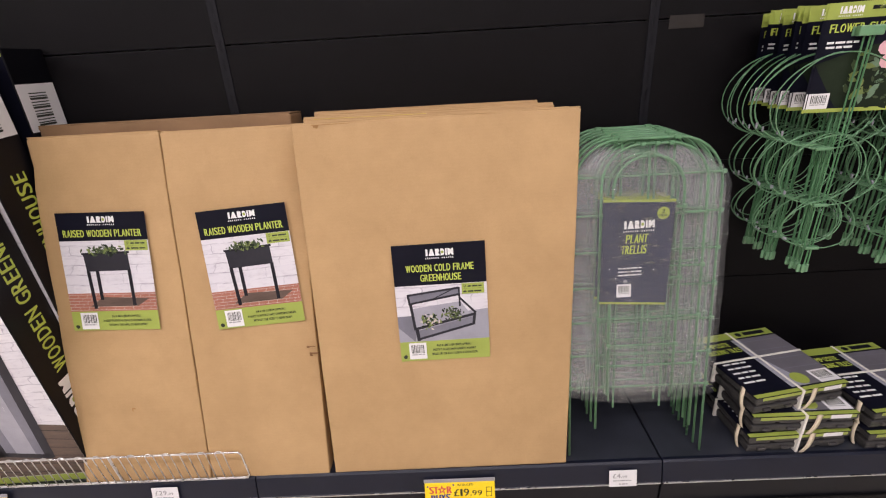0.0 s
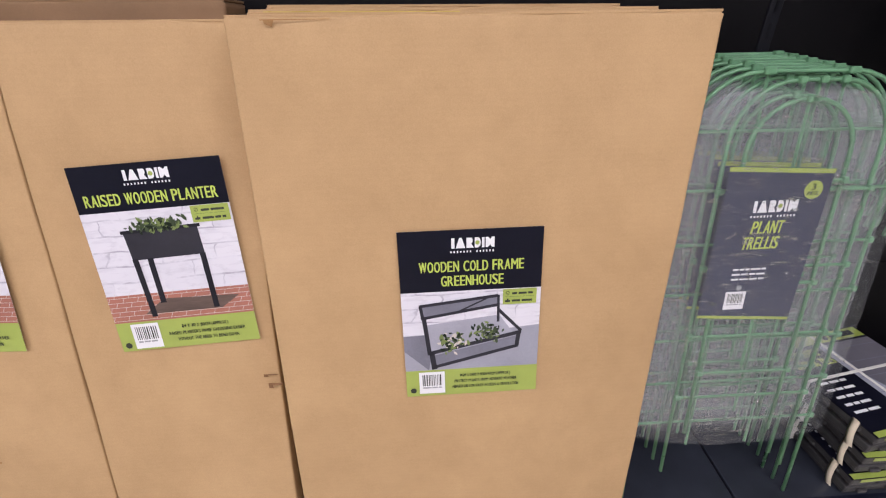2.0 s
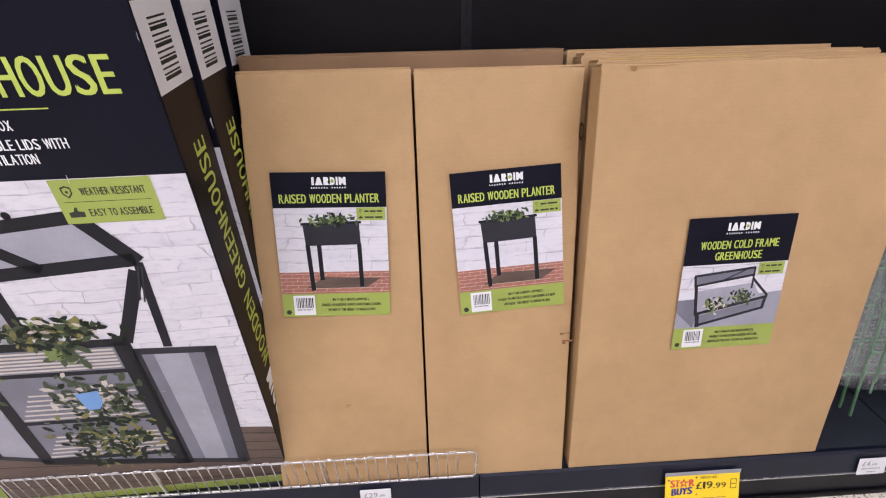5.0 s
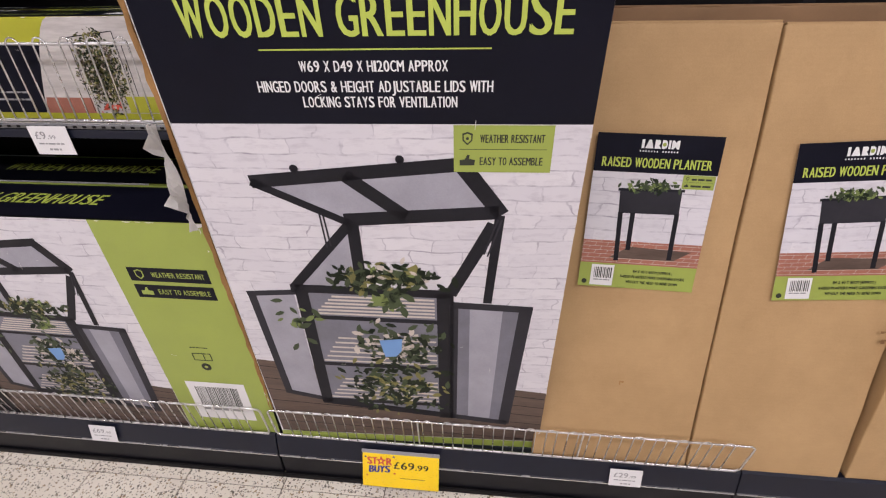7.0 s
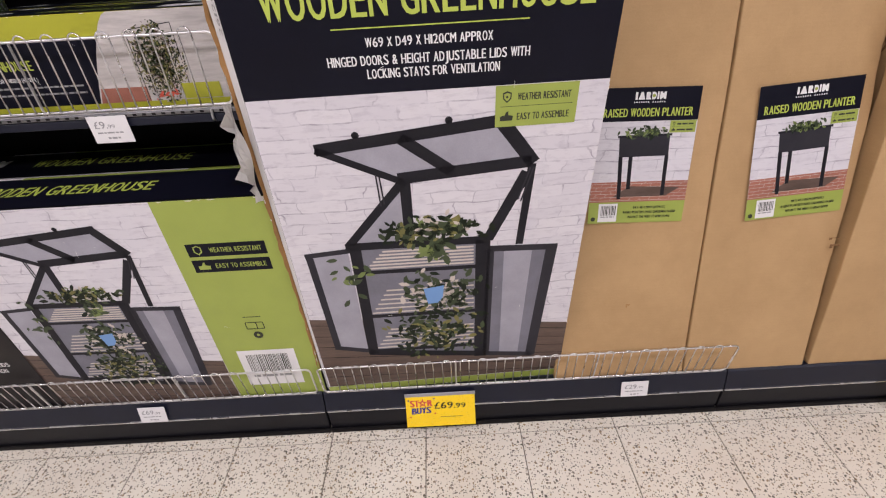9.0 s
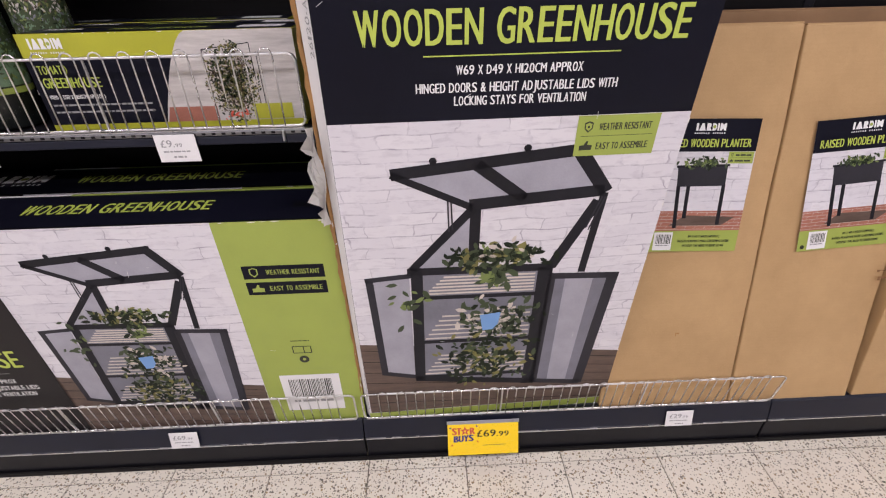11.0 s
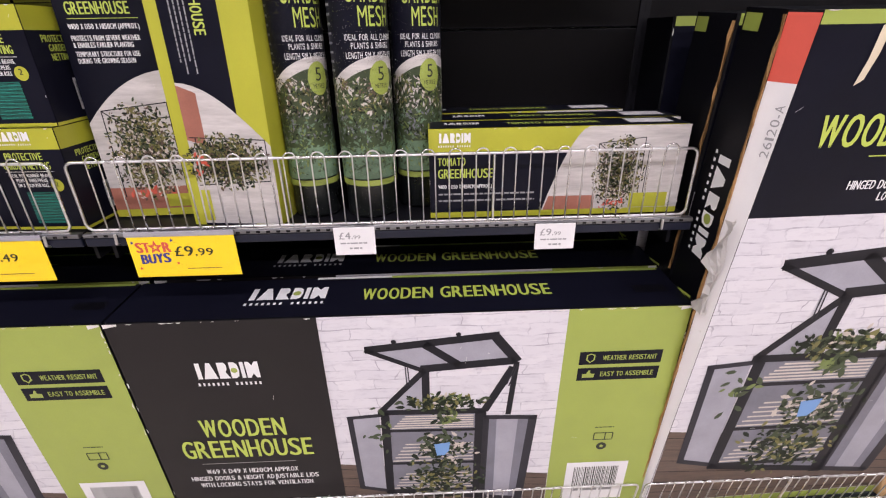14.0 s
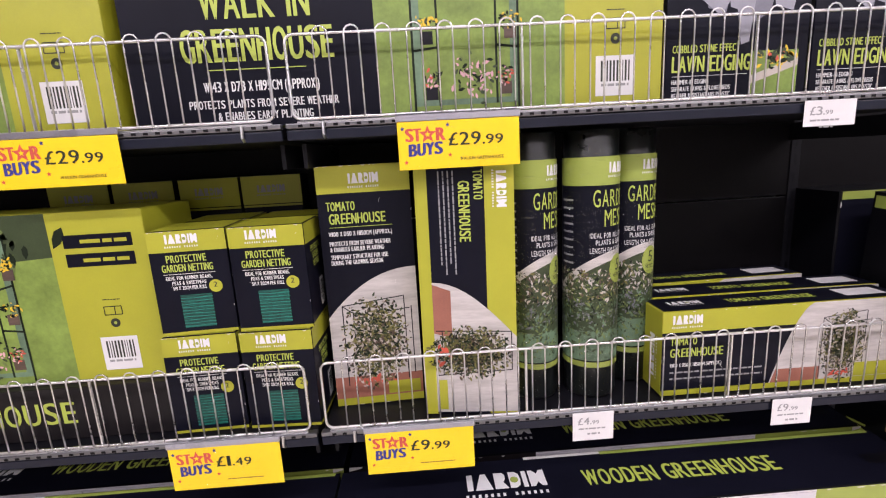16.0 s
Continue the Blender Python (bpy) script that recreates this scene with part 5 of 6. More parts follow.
# ---- decking tile packs ----
def deck_pack(m, label):
    d = thing("decking_tile_pack", label, "decking tiles", m, "packs of decking tiles")
    W = 0.31
    T = 0.068
    for z0, z1, inset in ((0.038, T - 0.002, 0.0), (0.004, 0.031, 0.004)):
        slab = part("tile_slab", block(inset, inset, z0 + 0.008, W - inset, W - inset, z1, 0.004), BLACK_PLASTIC, d)
        for k in range(4):
            a = 0.006 + 0.076 * k
            part("foot_grid", block(a, inset + 0.003, z0, a + 0.064, W - inset - 0.003, z0 + 0.009, 0.002, 1), BLACK_PLASTIC, slab)
    peg = part("clip_peg", block(-0.012, -0.003, 0.014, 0.012, 0.006, 0.024, 0.002, 1), BLACK_PLASTIC, d)
    peg.matrix_basis = pose(0.045, 0, 0)
    for k in range(1, 4):
        again("clip_peg", peg, pose(0.045 + 0.074 * k, 0, 0), d)
    for k in range(4):
        again("clip_peg", peg, pose(0.0, 0.045 + 0.074 * k, 0.032, 0, 0, -90), d)
    part("sleeve_band", block(-0.002, 0.0, T - 0.002, W + 0.002, W, T - 0.0005), NAVY, d, "printed card sleeve")
    p = Print(61)
    p.rect(0, 0, W, W, NAVY, 1)
    p.rect(0, 0.275, W, W, LIME, 1.4)
    p.rect(0, 0.0, W, 0.014, LIME, 1.4)
    p.rect(0.135, 0.02, W, 0.268, PHOTO_DECK, 1.4)
    for k in range(5):
        p.bar((0.135, 0.05 + 0.05 * k), (W, 0.045 + 0.05 * k), 0.002, GLAZING_2, 1.8)
    p.disc(0.19, 0.05, 0.026, LIME, 2)
    p.disc(0.185, 0.292, 0.011, NAVY, 2, 12)
    p.rect(0.205, 0.284, 0.285, 0.302, NAVY, 2)
    p.text("COMPOSITE", 0.012, 0.238, 0.10, 0.022, LIME_TEXT)
    p.text("DECKING TILES", 0.012, 0.205, 0.118, 0.022, LIME_TEXT)
    for k in range(5):
        p.blocks(0.014, 0.15 - 0.022 * k, 0.08, 0.009, WHITE_INK)
    p.poly([(0.135, 0.02), (0.20, 0.02), (0.16, 0.15), (0.165, 0.268), (0.135, 0.268)], STONE_INK, 1.6)
    p.barcode(0.235, 0.018, 0.070, 0.055)
    face_turn(p.build("top_print", d), TOP(T))
    p = Print(62)
    p.rect(0.02, T - 0.012, W - 0.01, T - 0.001, LIME, 2)
    p.rect(0.225, T - 0.014, 0.285, T, PAPER, 2.4)
    p.build("front_print", d)
    part("strap", block(0.150, -0.004, 0.0, 0.158, W + 0.004, T + 0.003, 0.001), STRAP, d, "white packing strap")
    part("strap", block(-0.004, 0.165, 0.0, W + 0.004, 0.173, T + 0.003, 0.001), STRAP, d, "white packing strap")

    def band(across):
        """A limp elastic band, bowed outwards and twisted a little."""
        bm = bmesh.new()
        rows = []
        for i in range(9):
            t = i / 8
            out = -0.004 - 0.006 * math.sin(math.pi * t)
            c = 0.190 - 0.020 * (1 - t)
            rows.append([bm.verts.new((c + x, out + y, 0.001 + (T + 0.003) * t) if not across else (out + y, 0.048 - 0.012 * (1 - t) + x, 0.001 + (T + 0.003) * t)) for x, y in ((-0.009, 0.0), (0.0, -0.003), (0.009, 0.0), (0.0, 0.002))])
        for a, b in zip(rows, rows[1:]):
            for k in range(4):
                bm.faces.new((a[k], a[(k + 1) % 4], b[(k + 1) % 4], b[k]))
        bmesh.ops.recalc_face_normals(bm, faces=bm.faces[:])
        part("rubber_band", bm, RUBBER, d, "cream elastic band", smooth=True)
    band(False)
    band(True)
    return d


pack = deck_pack(pose(0.868, 1.056, BZ, 0, 0, 2), "strapped pack of black decking tiles on the base shelf")
for dx, dy, dz, rz in ((0.002, 0.006, 0.072, 0), (-0.006, 0.004, 0.144, 10)):
    tagged(copy_thing(pack, pose(0.868 + dx, 1.056 + dy, BZ + dz, 0, 0, rz)), "strapped pack of decking tiles in a stack")
for dx, dy, dz, rz in ((0.0, 0.0, 0.0, 1), (0.004, 0.01, 0.072, 6)):
    tagged(copy_thing(pack, pose(1.220 + dx, 1.050 + dy, BZ + dz, 0, 0, rz)), "strapped pack of decking tiles in a lower stack")

sticker = thing("sticker", "small faded brown sticker on the black back panel", "sticker", pose(0.655, BACK_Y - 0.001, 1.392))
part("paper", block(0, -0.0012, 0, 0.10, 0, 0.035), surface("faded_sticker", (0.010, 0.0065, 0.0045), 0.6), sticker)


# ---- middle shelf ----
MZ = MID_Z + 0.004


def tomato_photo(p, u0, v0, u1, v1, sill=True):
    """A frame greenhouse of thin bars round tomato plants before white boards."""
    w, h = u1 - u0, v1 - v0
    P = lambda a, b: (u0 + a * w, v0 + b * h)
    for a, b in (((0.14, 0.02), (0.14, 0.80)), ((0.86, 0.05), (0.86, 0.86)), ((0.14, 0.80), (0.86, 0.86)), ((0.30, 0.70), (0.92, 0.74)), ((0.26, 0.1), (0.26, 0.72)), ((0.14, 0.80), (0.30, 0.70)), ((0.94, 0.1), (0.94, 0.76))):
        p.bar(P(*a), P(*b), 0.012 * w, FRAME_INK, 2.4)
    p.leaves(2300, *P(0.10, -0.02), *P(0.90, 0.88), 0.027 * w, [LEAF_A, LEAF_B, LEAF_A, LEAF_D, SLAT_INK, DECK_INK, LEAF_D], 3)
    p.leaves(14, *P(0.15, 0.0), *P(0.75, 0.12), 0.04 * w, [FLOWER_R], 4)


def tomato_front(p, W, H):
    p.rect(0, 0, W, H, NAVY, 1)
    p.rect(0, H - 0.055, W, H, ZEST, 1.4)
    p.poly([(0, 0.016)] + [(W, 0.016)] + [(W * (1 - t), 0.30 - 0.10 * t ** 2.2) for t in [i / 10 for i in range(11)]], PLANK_INK, 1.4)
    p.rect(0, 0.016, W, 0.065, BRICK_RED, 1.8)
    p.rect(0, 0, W, 0.016, ZEST, 1.8)
    p.rect(W * 0.60, 0.020, W * 0.97, 0.048, ZEST, 4.8)
    tomato_photo(p, W * 0.02, 0.04, W * 0.98, 0.27)
    p.mark(W * 0.33, H - 0.046, W * 0.34, 0.030)
    p.text("TOMATO", W * 0.09, H - 0.090, W * 0.30, 0.018, LIME_TEXT)
    p.text("GREENHOUSE", W * 0.11, H - 0.117, W * 0.60, 0.021, LIME_TEXT)
    p.bar((W * 0.1, H - 0.124), (W * 0.78, H - 0.124), 0.001, LIME_TEXT)
    p.text("W100 X D50 X H150CM (APPROX.)", W * 0.09, H - 0.142, W * 0.68, 0.009, WHITE_INK)
    p.text("PROTECTS FROM SEVERE WEATHER", W * 0.09, H - 0.162, W * 0.66, 0.009, WHITE_INK)
    p.text("& ENABLES EARLIER PLANTING", W * 0.09, H - 0.174, W * 0.58, 0.009, WHITE_INK)
    p.text("TEMPORARY STRUCTURE FOR USE", W * 0.09, H - 0.190, W * 0.62, 0.009, WHITE_INK)
    p.text("DURING THE GROWING SEASON", W * 0.09, H - 0.202, W * 0.56, 0.009, WHITE_INK)


TW, TH, TD = 0.188, 0.515, 0.085
ta = thing("tomato_greenhouse_box", "navy and lime printed box standing upright on the shelf", "boxed greenhouse", pose(-3.148, 1.165, MZ, -1.5, 0, 3), "tomato greenhouse boxes")
part("carton", block(0, 0, 0, TW, TD, TH, 0.003), NAVY, ta)
p = Print(71)
tomato_front(p, TW, TH)
p.build("front_print", ta)
scuffs(ta, TW, TH, 6, 16, None, 0.6)
tb = thing("tomato_greenhouse_box", "printed box on end showing its long side picture", "boxed greenhouse", pose(-2.955, 1.108, MZ, -1.0, 0.4, -6), "tomato greenhouse boxes")
part("carton", block(0, 0, 0, TW, TD, 0.505, 0.003), ZEST, tb)
p = Print(72)
H = 0.505
p.rect(0, 0, TW, H, ZEST, 1)
p.rect(0.024, 0.0, 0.132, H, NAVY, 1.3)
p.poly([(0.024, 0.004), (TW, 0.004), (TW, 0.165)] + [(TW - (TW - 0.024) * t, 0.165 + 0.115 * math.sin(t * math.pi / 2)) for t in [i / 10 for i in range(1, 11)]], PLANK_INK, 1.6)
p.poly([(0.024, 0.175), (0.060, 0.165), (0.060, 0.262), (0.024, 0.276)], BRICK_RED, 2)
for a, b in (((0.028, 0.085), (0.178, 0.095)), ((0.028, 0.18), (0.178, 0.176)), ((0.178, 0.095), (0.178, 0.176)), ((0.04, 0.085), (0.04, 0.18)), ((0.165, 0.10), (0.165, 0.165))):
    p.bar(a, b, 0.002, FRAME_INK, 2.4)
p.leaves(1900, 0.010, 0.078, 0.180, 0.188, 0.0044, [LEAF_A, LEAF_B, LEAF_D, LEAF_A, DECK_INK, LEAF_D], 3)
p.leaves(10, 0.026, 0.11, 0.055, 0.165, 0.008, [FLOWER_R], 4)
p.rect(0.028, 0.010, 0.046, 0.075, ZEST, 3)
p.text("TOMATO", 0.112, H - 0.01, 0.055, 0.017, LIME_TEXT, 3, -90)
p.text("GREENHOUSE", 0.083, H - 0.03, 0.115, 0.021, LIME_TEXT, 3, -90)
for k in range(4):
    p.blocks(0.072 - 0.009 * k, H - 0.01, 0.20 - 0.02 * (k % 2), 0.0034, GREY_INK, 3, -90)
p.mark(0.146, H - 0.01, 0.072, 0.028, None, -90)
p.build("front_print", tb)


def tomato_box_lying(m, label):
    b = thing("tomato_greenhouse_box", label, "boxed greenhouse", m, "tomato greenhouse boxes")
    L, H = 0.525, 0.185
    part("carton", block(0, 0, 0, L, TD, H, 0.003), ZEST, b)
    p = Print(73)
    p.rect(0, 0, L, H, NAVY, 1)
    p.rect(0, 0, L, 0.012, ZEST, 1.5)
    p.poly([(0, H), (0, H - 0.045), (0.29, H - 0.045), (0.32, H)], ZEST, 1.4)
    p.poly([(L, 0.012), (L, H), (0.32, H)] + [(0.32 - 0.085 * t, H - (H - 0.012) * t ** 1.6) for t in [i / 8 for i in range(1, 9)]], PLANK_INK, 1.6)
    p.poly([(0.238, 0.012), (0.345, 0.012), (0.345, 0.042), (0.248, 0.042)], BRICK_RED, 2)
    tomato_photo(p, 0.325, 0.012, 0.455, 0.185)
    p.rect(0.42, 0.014, 0.50, 0.045, ZEST, 4.9)
    p.mark(0.018, H - 0.036, 0.066, 0.028)
    p.text("TOMATO", 0.018, 0.112, 0.055, 0.016, LIME_TEXT)
    p.text("GREENHOUSE", 0.018, 0.086, 0.112, 0.019, LIME_TEXT)
    p.text("W100 X D50 X H150CM (APPROX.)", 0.018, 0.064, 0.11, 0.008, WHITE_INK)
    for k in range(2):
        p.blocks(0.018, 0.050 - 0.014 * k, 0.20, 0.0045, GREY_INK)
    p.build("front_print", b)
    scuffs(b, L, H, 7, 16, None, 0.6)
    p = Print(74)
    p.rect(0.003, 0.003, L - 0.003, TD - 0.003, NAVY, 1)
    p.mark(0.03, 0.028, 0.075, 0.026)
    p.text("TOMATO GREENHOUSE", 0.16, 0.030, 0.19, 0.022, LIME_TEXT, 2)
    p.rect(0.41, 0.022, 0.50, 0.066, PAPER, 2)
    face_turn(p.build("top_print", b), TOP(H))
    p = Print(75)
    p.mark(0.056, 0.03, 0.10, 0.03, None, 90)
    face_turn(p.build("side_print", b), LEFT(0.0)).location.y = 0.07
    return b


tomato_box_lying(pose(-2.462, 1.106, MZ, 0, 0, 0.0), "lime and navy printed box lying on the shelf")
tomato_box_lying(pose(-2.440, 1.200, MZ, 0, 0, -0.6), "lime and navy printed box lying behind another")
tomato_box_lying(pose(-2.520, 1.300, MZ + 0.0, 0, 0, 1.5), "lime and navy printed box lying at the back of the shelf")


def mesh_roll(m, r, seed):
    t = thing("garden_mesh_roll", "film-wrapped roll of dark garden mesh with a printed sleeve", "garden mesh", m, "garden mesh rolls")
    bm = bmesh.new()
    n = 28

    def ring(z, rr):
        return [bm.verts.new((rr * math.cos(math.tau * i / n), rr * math.sin(math.tau * i / n), z)) for i in range(n)]

    prof = [(0.0, r * 0.72), (0.0, r * 0.93), (0.006, r * 0.97), (0.552, r * 0.97), (0.558, r * 0.92), (0.556, r * 0.45), (0.30, r * 0.42)]
    rr = [ring(z, q) for z, q in prof]
    for a, b in zip(rr, rr[1:]):
        for i in range(n):
            bm.faces.new((a[i], a[(i + 1) % n], b[(i + 1) % n], b[i]))
    part("roll", bm, MESH_ROLL, t, smooth=True)
    # the printed sleeve wraps the front of the roll
    p = Print(seed)
    half = 2.05

    def strip(v0, v1, mt, lay, a0=-half, a1=half):
        for i in range(48):
            u0, u1 = a0 + (a1 - a0) * i / 48, a0 + (a1 - a0) * (i + 1) / 48
            p.rect(u0, v0, u1, v1, mt, lay)
    strip(0.10, 0.505, NAVY, 1)
    strip(0.450, 0.505, LIME, 1.2)
    strip(0.070, 0.082, LIME, 1.2)
    for i in range(48):
        u0, u1 = -half + 2 * half * i / 48, -half + 2 * half * (i + 1) / 48
        top0, top1 = 0.235 + 0.085 * math.sin((u0 + half) / (2 * half) * math.pi * 0.8), 0.235 + 0.085 * math.sin((u1 + half) / (2 * half) * math.pi * 0.8)
        p.poly([(u0, 0.225), (u1, 0.225), (u1, top1), (u0, top0)], PLANK_INK, 1.3)
        p.poly([(u0, 0.09), (u1, 0.09), (u1, top1 - 0.020), (u0, top0 - 0.020)], LEAF_B, 1.45)
    g = p.rng
    strip(0.085, 0.150, LEAF_E, 1.5)
    for i in range(1500):
        u, v = g.uniform(-half, half), 0.095 + 0.185 * g.random() ** 0.8
        s, a = g.uniform(0.04, 0.13), g.uniform(0, math.tau)
        mt = g.choice([LEAF_B, LEAF_B, DECK_INK, LEAF_A, SLAT_INK, LEAF_D, LEAF_C, LEAF_A, PLANK_INK] if v > 0.215 else [LEAF_E, LEAF_C, LEAF_B, LEAF_A, LEAF_B, GLAZING_2] if v > 0.16 else [LEAF_E, LEAF_E, LEAF_B, LEAF_C, LEAF_B])
        c, d = math.cos(a), math.sin(a)
        p.poly([(u + s * c, v + s * d * 0.055), (u - s * 0.4 * d, v + s * 0.4 * c * 0.055), (u - s * c, v - s * d * 0.055), (u + s * 0.4 * d, v - s * 0.4 * c * 0.055)], mt, 3.2 + 0.3 * (i % 4))
    shift = 0.45
    p.mark(-0.45 + shift, 0.464, 1.15, 0.030)
    p.text("GARDEN", -0.95 + shift, 0.408, 1.75, 0.033, LIME_TEXT, 2)
    p.text("MESH", -0.55 + shift, 0.369, 1.15, 0.033, LIME_TEXT, 2)
    p.bar((-0.95 + shift, 0.361), (0.8 + shift, 0.361), 0.001, WHITE_INK, 2)
    p.text("IDEAL FOR ALL CLIMBING", -1.05 + shift, 0.346, 1.9, 0.010, WHITE_INK, 2)
    p.text("PLANTS & SHRUBS", -0.85 + shift, 0.332, 1.4, 0.010, WHITE_INK, 2)
    p.text("LENGTH 5M X WIDTH 0.5M", -1.05 + shift, 0.315, 1.9, 0.011, WHITE_INK, 2)
    p.disc(0.30 + shift - 0.2, 0.280, 0.44, LIME, 5, 18, 0.070)
    p.text("5", 0.18 + shift - 0.2, 0.276, 0.24, 0.024, DARK_INK, 6)
    p.text("METRES", 0.05 + shift - 0.2, 0.262, 0.48, 0.008, DARK_INK, 6)
    for k in range(9):
        p.blocks(-1.75, 0.42 - 0.016 * k, 0.55, 0.005, GREY_INK, 2)
    ob = p.build("sleeve", t, "printed navy and lime paper sleeve", 0.00025)
    for o in (ob, *ob.children):
        for v in o.data.vertices:
            rad, ang = r - v.co.y * 1.0, v.co.x
            v.co = Vector((rad * math.sin(ang), -rad * math.cos(ang), v.co.z))
    bm = bmesh.new()
    rings = []
    for j in range(15):
        z = 0.003 + 0.553 * j / 14
        rings.append([bm.verts.new(((r + 0.0035 + 0.0015 * noise.noise(Vector((i * 0.9, j * 0.8, seed)))) * math.cos(math.tau * i / n), (r + 0.0035 + 0.0015 * noise.noise(Vector((i * 0.9, j * 0.8, seed)))) * math.sin(math.tau * i / n), z)) for i in range(n)])
    for a, b in zip(rings, rings[1:]):
        for i in range(n):
            bm.faces.new((a[i], a[(i + 1) % n], b[(i + 1) % n], b[i]))
    part("film", bm, SLEEVE, t, "crinkled clear film", smooth=True)
    return t


mesh_roll(pose(-2.712, 1.178, MZ, 0, 0, 20), 0.0505, 81)
mesh_roll(pose(-2.590, 1.172, MZ, 0, 0, 14), 0.0555, 82)
mesh_roll(pose(-2.482, 1.225, MZ, 0, 0, 0), 0.0500, 83)


def netting_box(m):
    b = thing("netting_box", "small navy and lime box of garden netting", "boxed netting", m, "garden netting boxes")
    W, D, H = 0.142, 0.128, 0.205
    part("carton", block(0, 0, 0, W, D, H, 0.003), NAVY, b)
    p = Print(91)
    p.rect(0, 0, W, H, NAVY, 1)
    p.rect(0, H - 0.040, W, H, ZEST, 1.4)
    p.rect(0, 0, W, 0.006, ZEST, 1.4)
    p.mark(0.030, H - 0.032, 0.062, 0.026)
    p.text("PROTECTIVE", 0.030, H - 0.060, 0.072, 0.014, LIME_TEXT)
    p.text("GARDEN NETTING", 0.020, H - 0.078, 0.092, 0.014, LIME_TEXT)
    p.bar((0.02, H - 0.083), (0.115, H - 0.083), 0.0008, WHITE_INK)
    p.text("IDEAL FOR RUNNER BEANS,", 0.024, H - 0.094, 0.084, 0.007, WHITE_INK)
    p.text("PEAS & SWEETPEAS", 0.034, H - 0.104, 0.062, 0.007, WHITE_INK)
    p.text("5M X 20CM PER ROLL", 0.034, H - 0.114, 0.062, 0.007, WHITE_INK)
    p.rect(0.044, 0.014, 0.102, 0.080, TEAL, 2)
    for k in range(30):
        at, bow = 0.017 + 0.0021 * k, p.rng.uniform(-0.0012, 0.0012)
        for i in range(5):
            p.bar((0.044 + 0.0116 * i, at + bow * math.sin(i * 1.3 + k)), (0.0565 + 0.0116 * i, at + bow * math.sin((i + 1) * 1.3 + k)), p.rng.uniform(0.0005, 0.0012), MESH_ROLL if k % 3 else STRAND, 2.5 + 0.3 * (k % 2))
    p.disc(0.112, 0.094, 0.0125, ZEST, 3)
    p.text("2", 0.109, 0.092, 0.006, 0.010, DARK_INK, 4)
    p.build("front_print", b)
    scuffs(b, W, H, 5, 12, None, 0.5)
    p = Print(92)
    p.rect(0.003, 0.003, W - 0.003, D - 0.003, ZEST, 1)
    p.bar((0.003, D / 2), (W - 0.003, D / 2), 0.001, DARK_INK, 2)
    face_turn(p.build("top_print", b), TOP(H))
    p = Print(93)
    p.rect(0, 0, D, H, NAVY, 0.5)
    p.rect(0, H - 0.040, D, H, ZEST, 1)
    p.rect(0, 0.0, D, 0.006, ZEST, 1)
    p.text("PROTECTIVE", 0.03, H - 0.060, 0.072, 0.012, LIME_TEXT)
    p.text("GARDEN", 0.042, H - 0.076, 0.046, 0.012, LIME_TEXT)
    p.text("NETTING", 0.042, H - 0.092, 0.046, 0.012, LIME_TEXT)
    p.barcode(0.075, 0.02, 0.03, 0.06)
    face_turn(p.build("side_print", b), RIGHT(W))
    return b


nb = None
for cx, jig in ((-3.462, 2.0), (-3.312, -2.5)):
    for row, y in enumerate((1.105, 1.245)):
        for k in range(2):
            m = pose(cx + 0.004 * k, y + 0.006 * k, MZ + 0.207 * k, 0, 0, jig + 2 * k - row)
            nb = netting_box(m) if nb is None else copy_thing(nb, m)


def lid_box(m, label):
    b = thing("netting_box", label, "boxed netting", m, "garden netting boxes at the back")
    part("carton", block(0, 0, 0, 0.142, 0.085, 0.500, 0.003), NAVY, b)
    p = Print(95)
    p.rect(0, 0.432, 0.142, 0.500, ZEST, 1)
    p.mark(0.034, 0.452, 0.070, 0.026, GREY_INK)
    p.rect(0, 0.425, 0.142, 0.430, ZEST, 1)
    p.build("front_print", b)
    return b


for k, cx in enumerate((-3.372, -3.520, -3.676, -3.826)):
    lid_box(pose(cx, 1.381, MZ, 0, 0, 0.8 * (-1) ** k), "tall navy box with a lime top behind others")


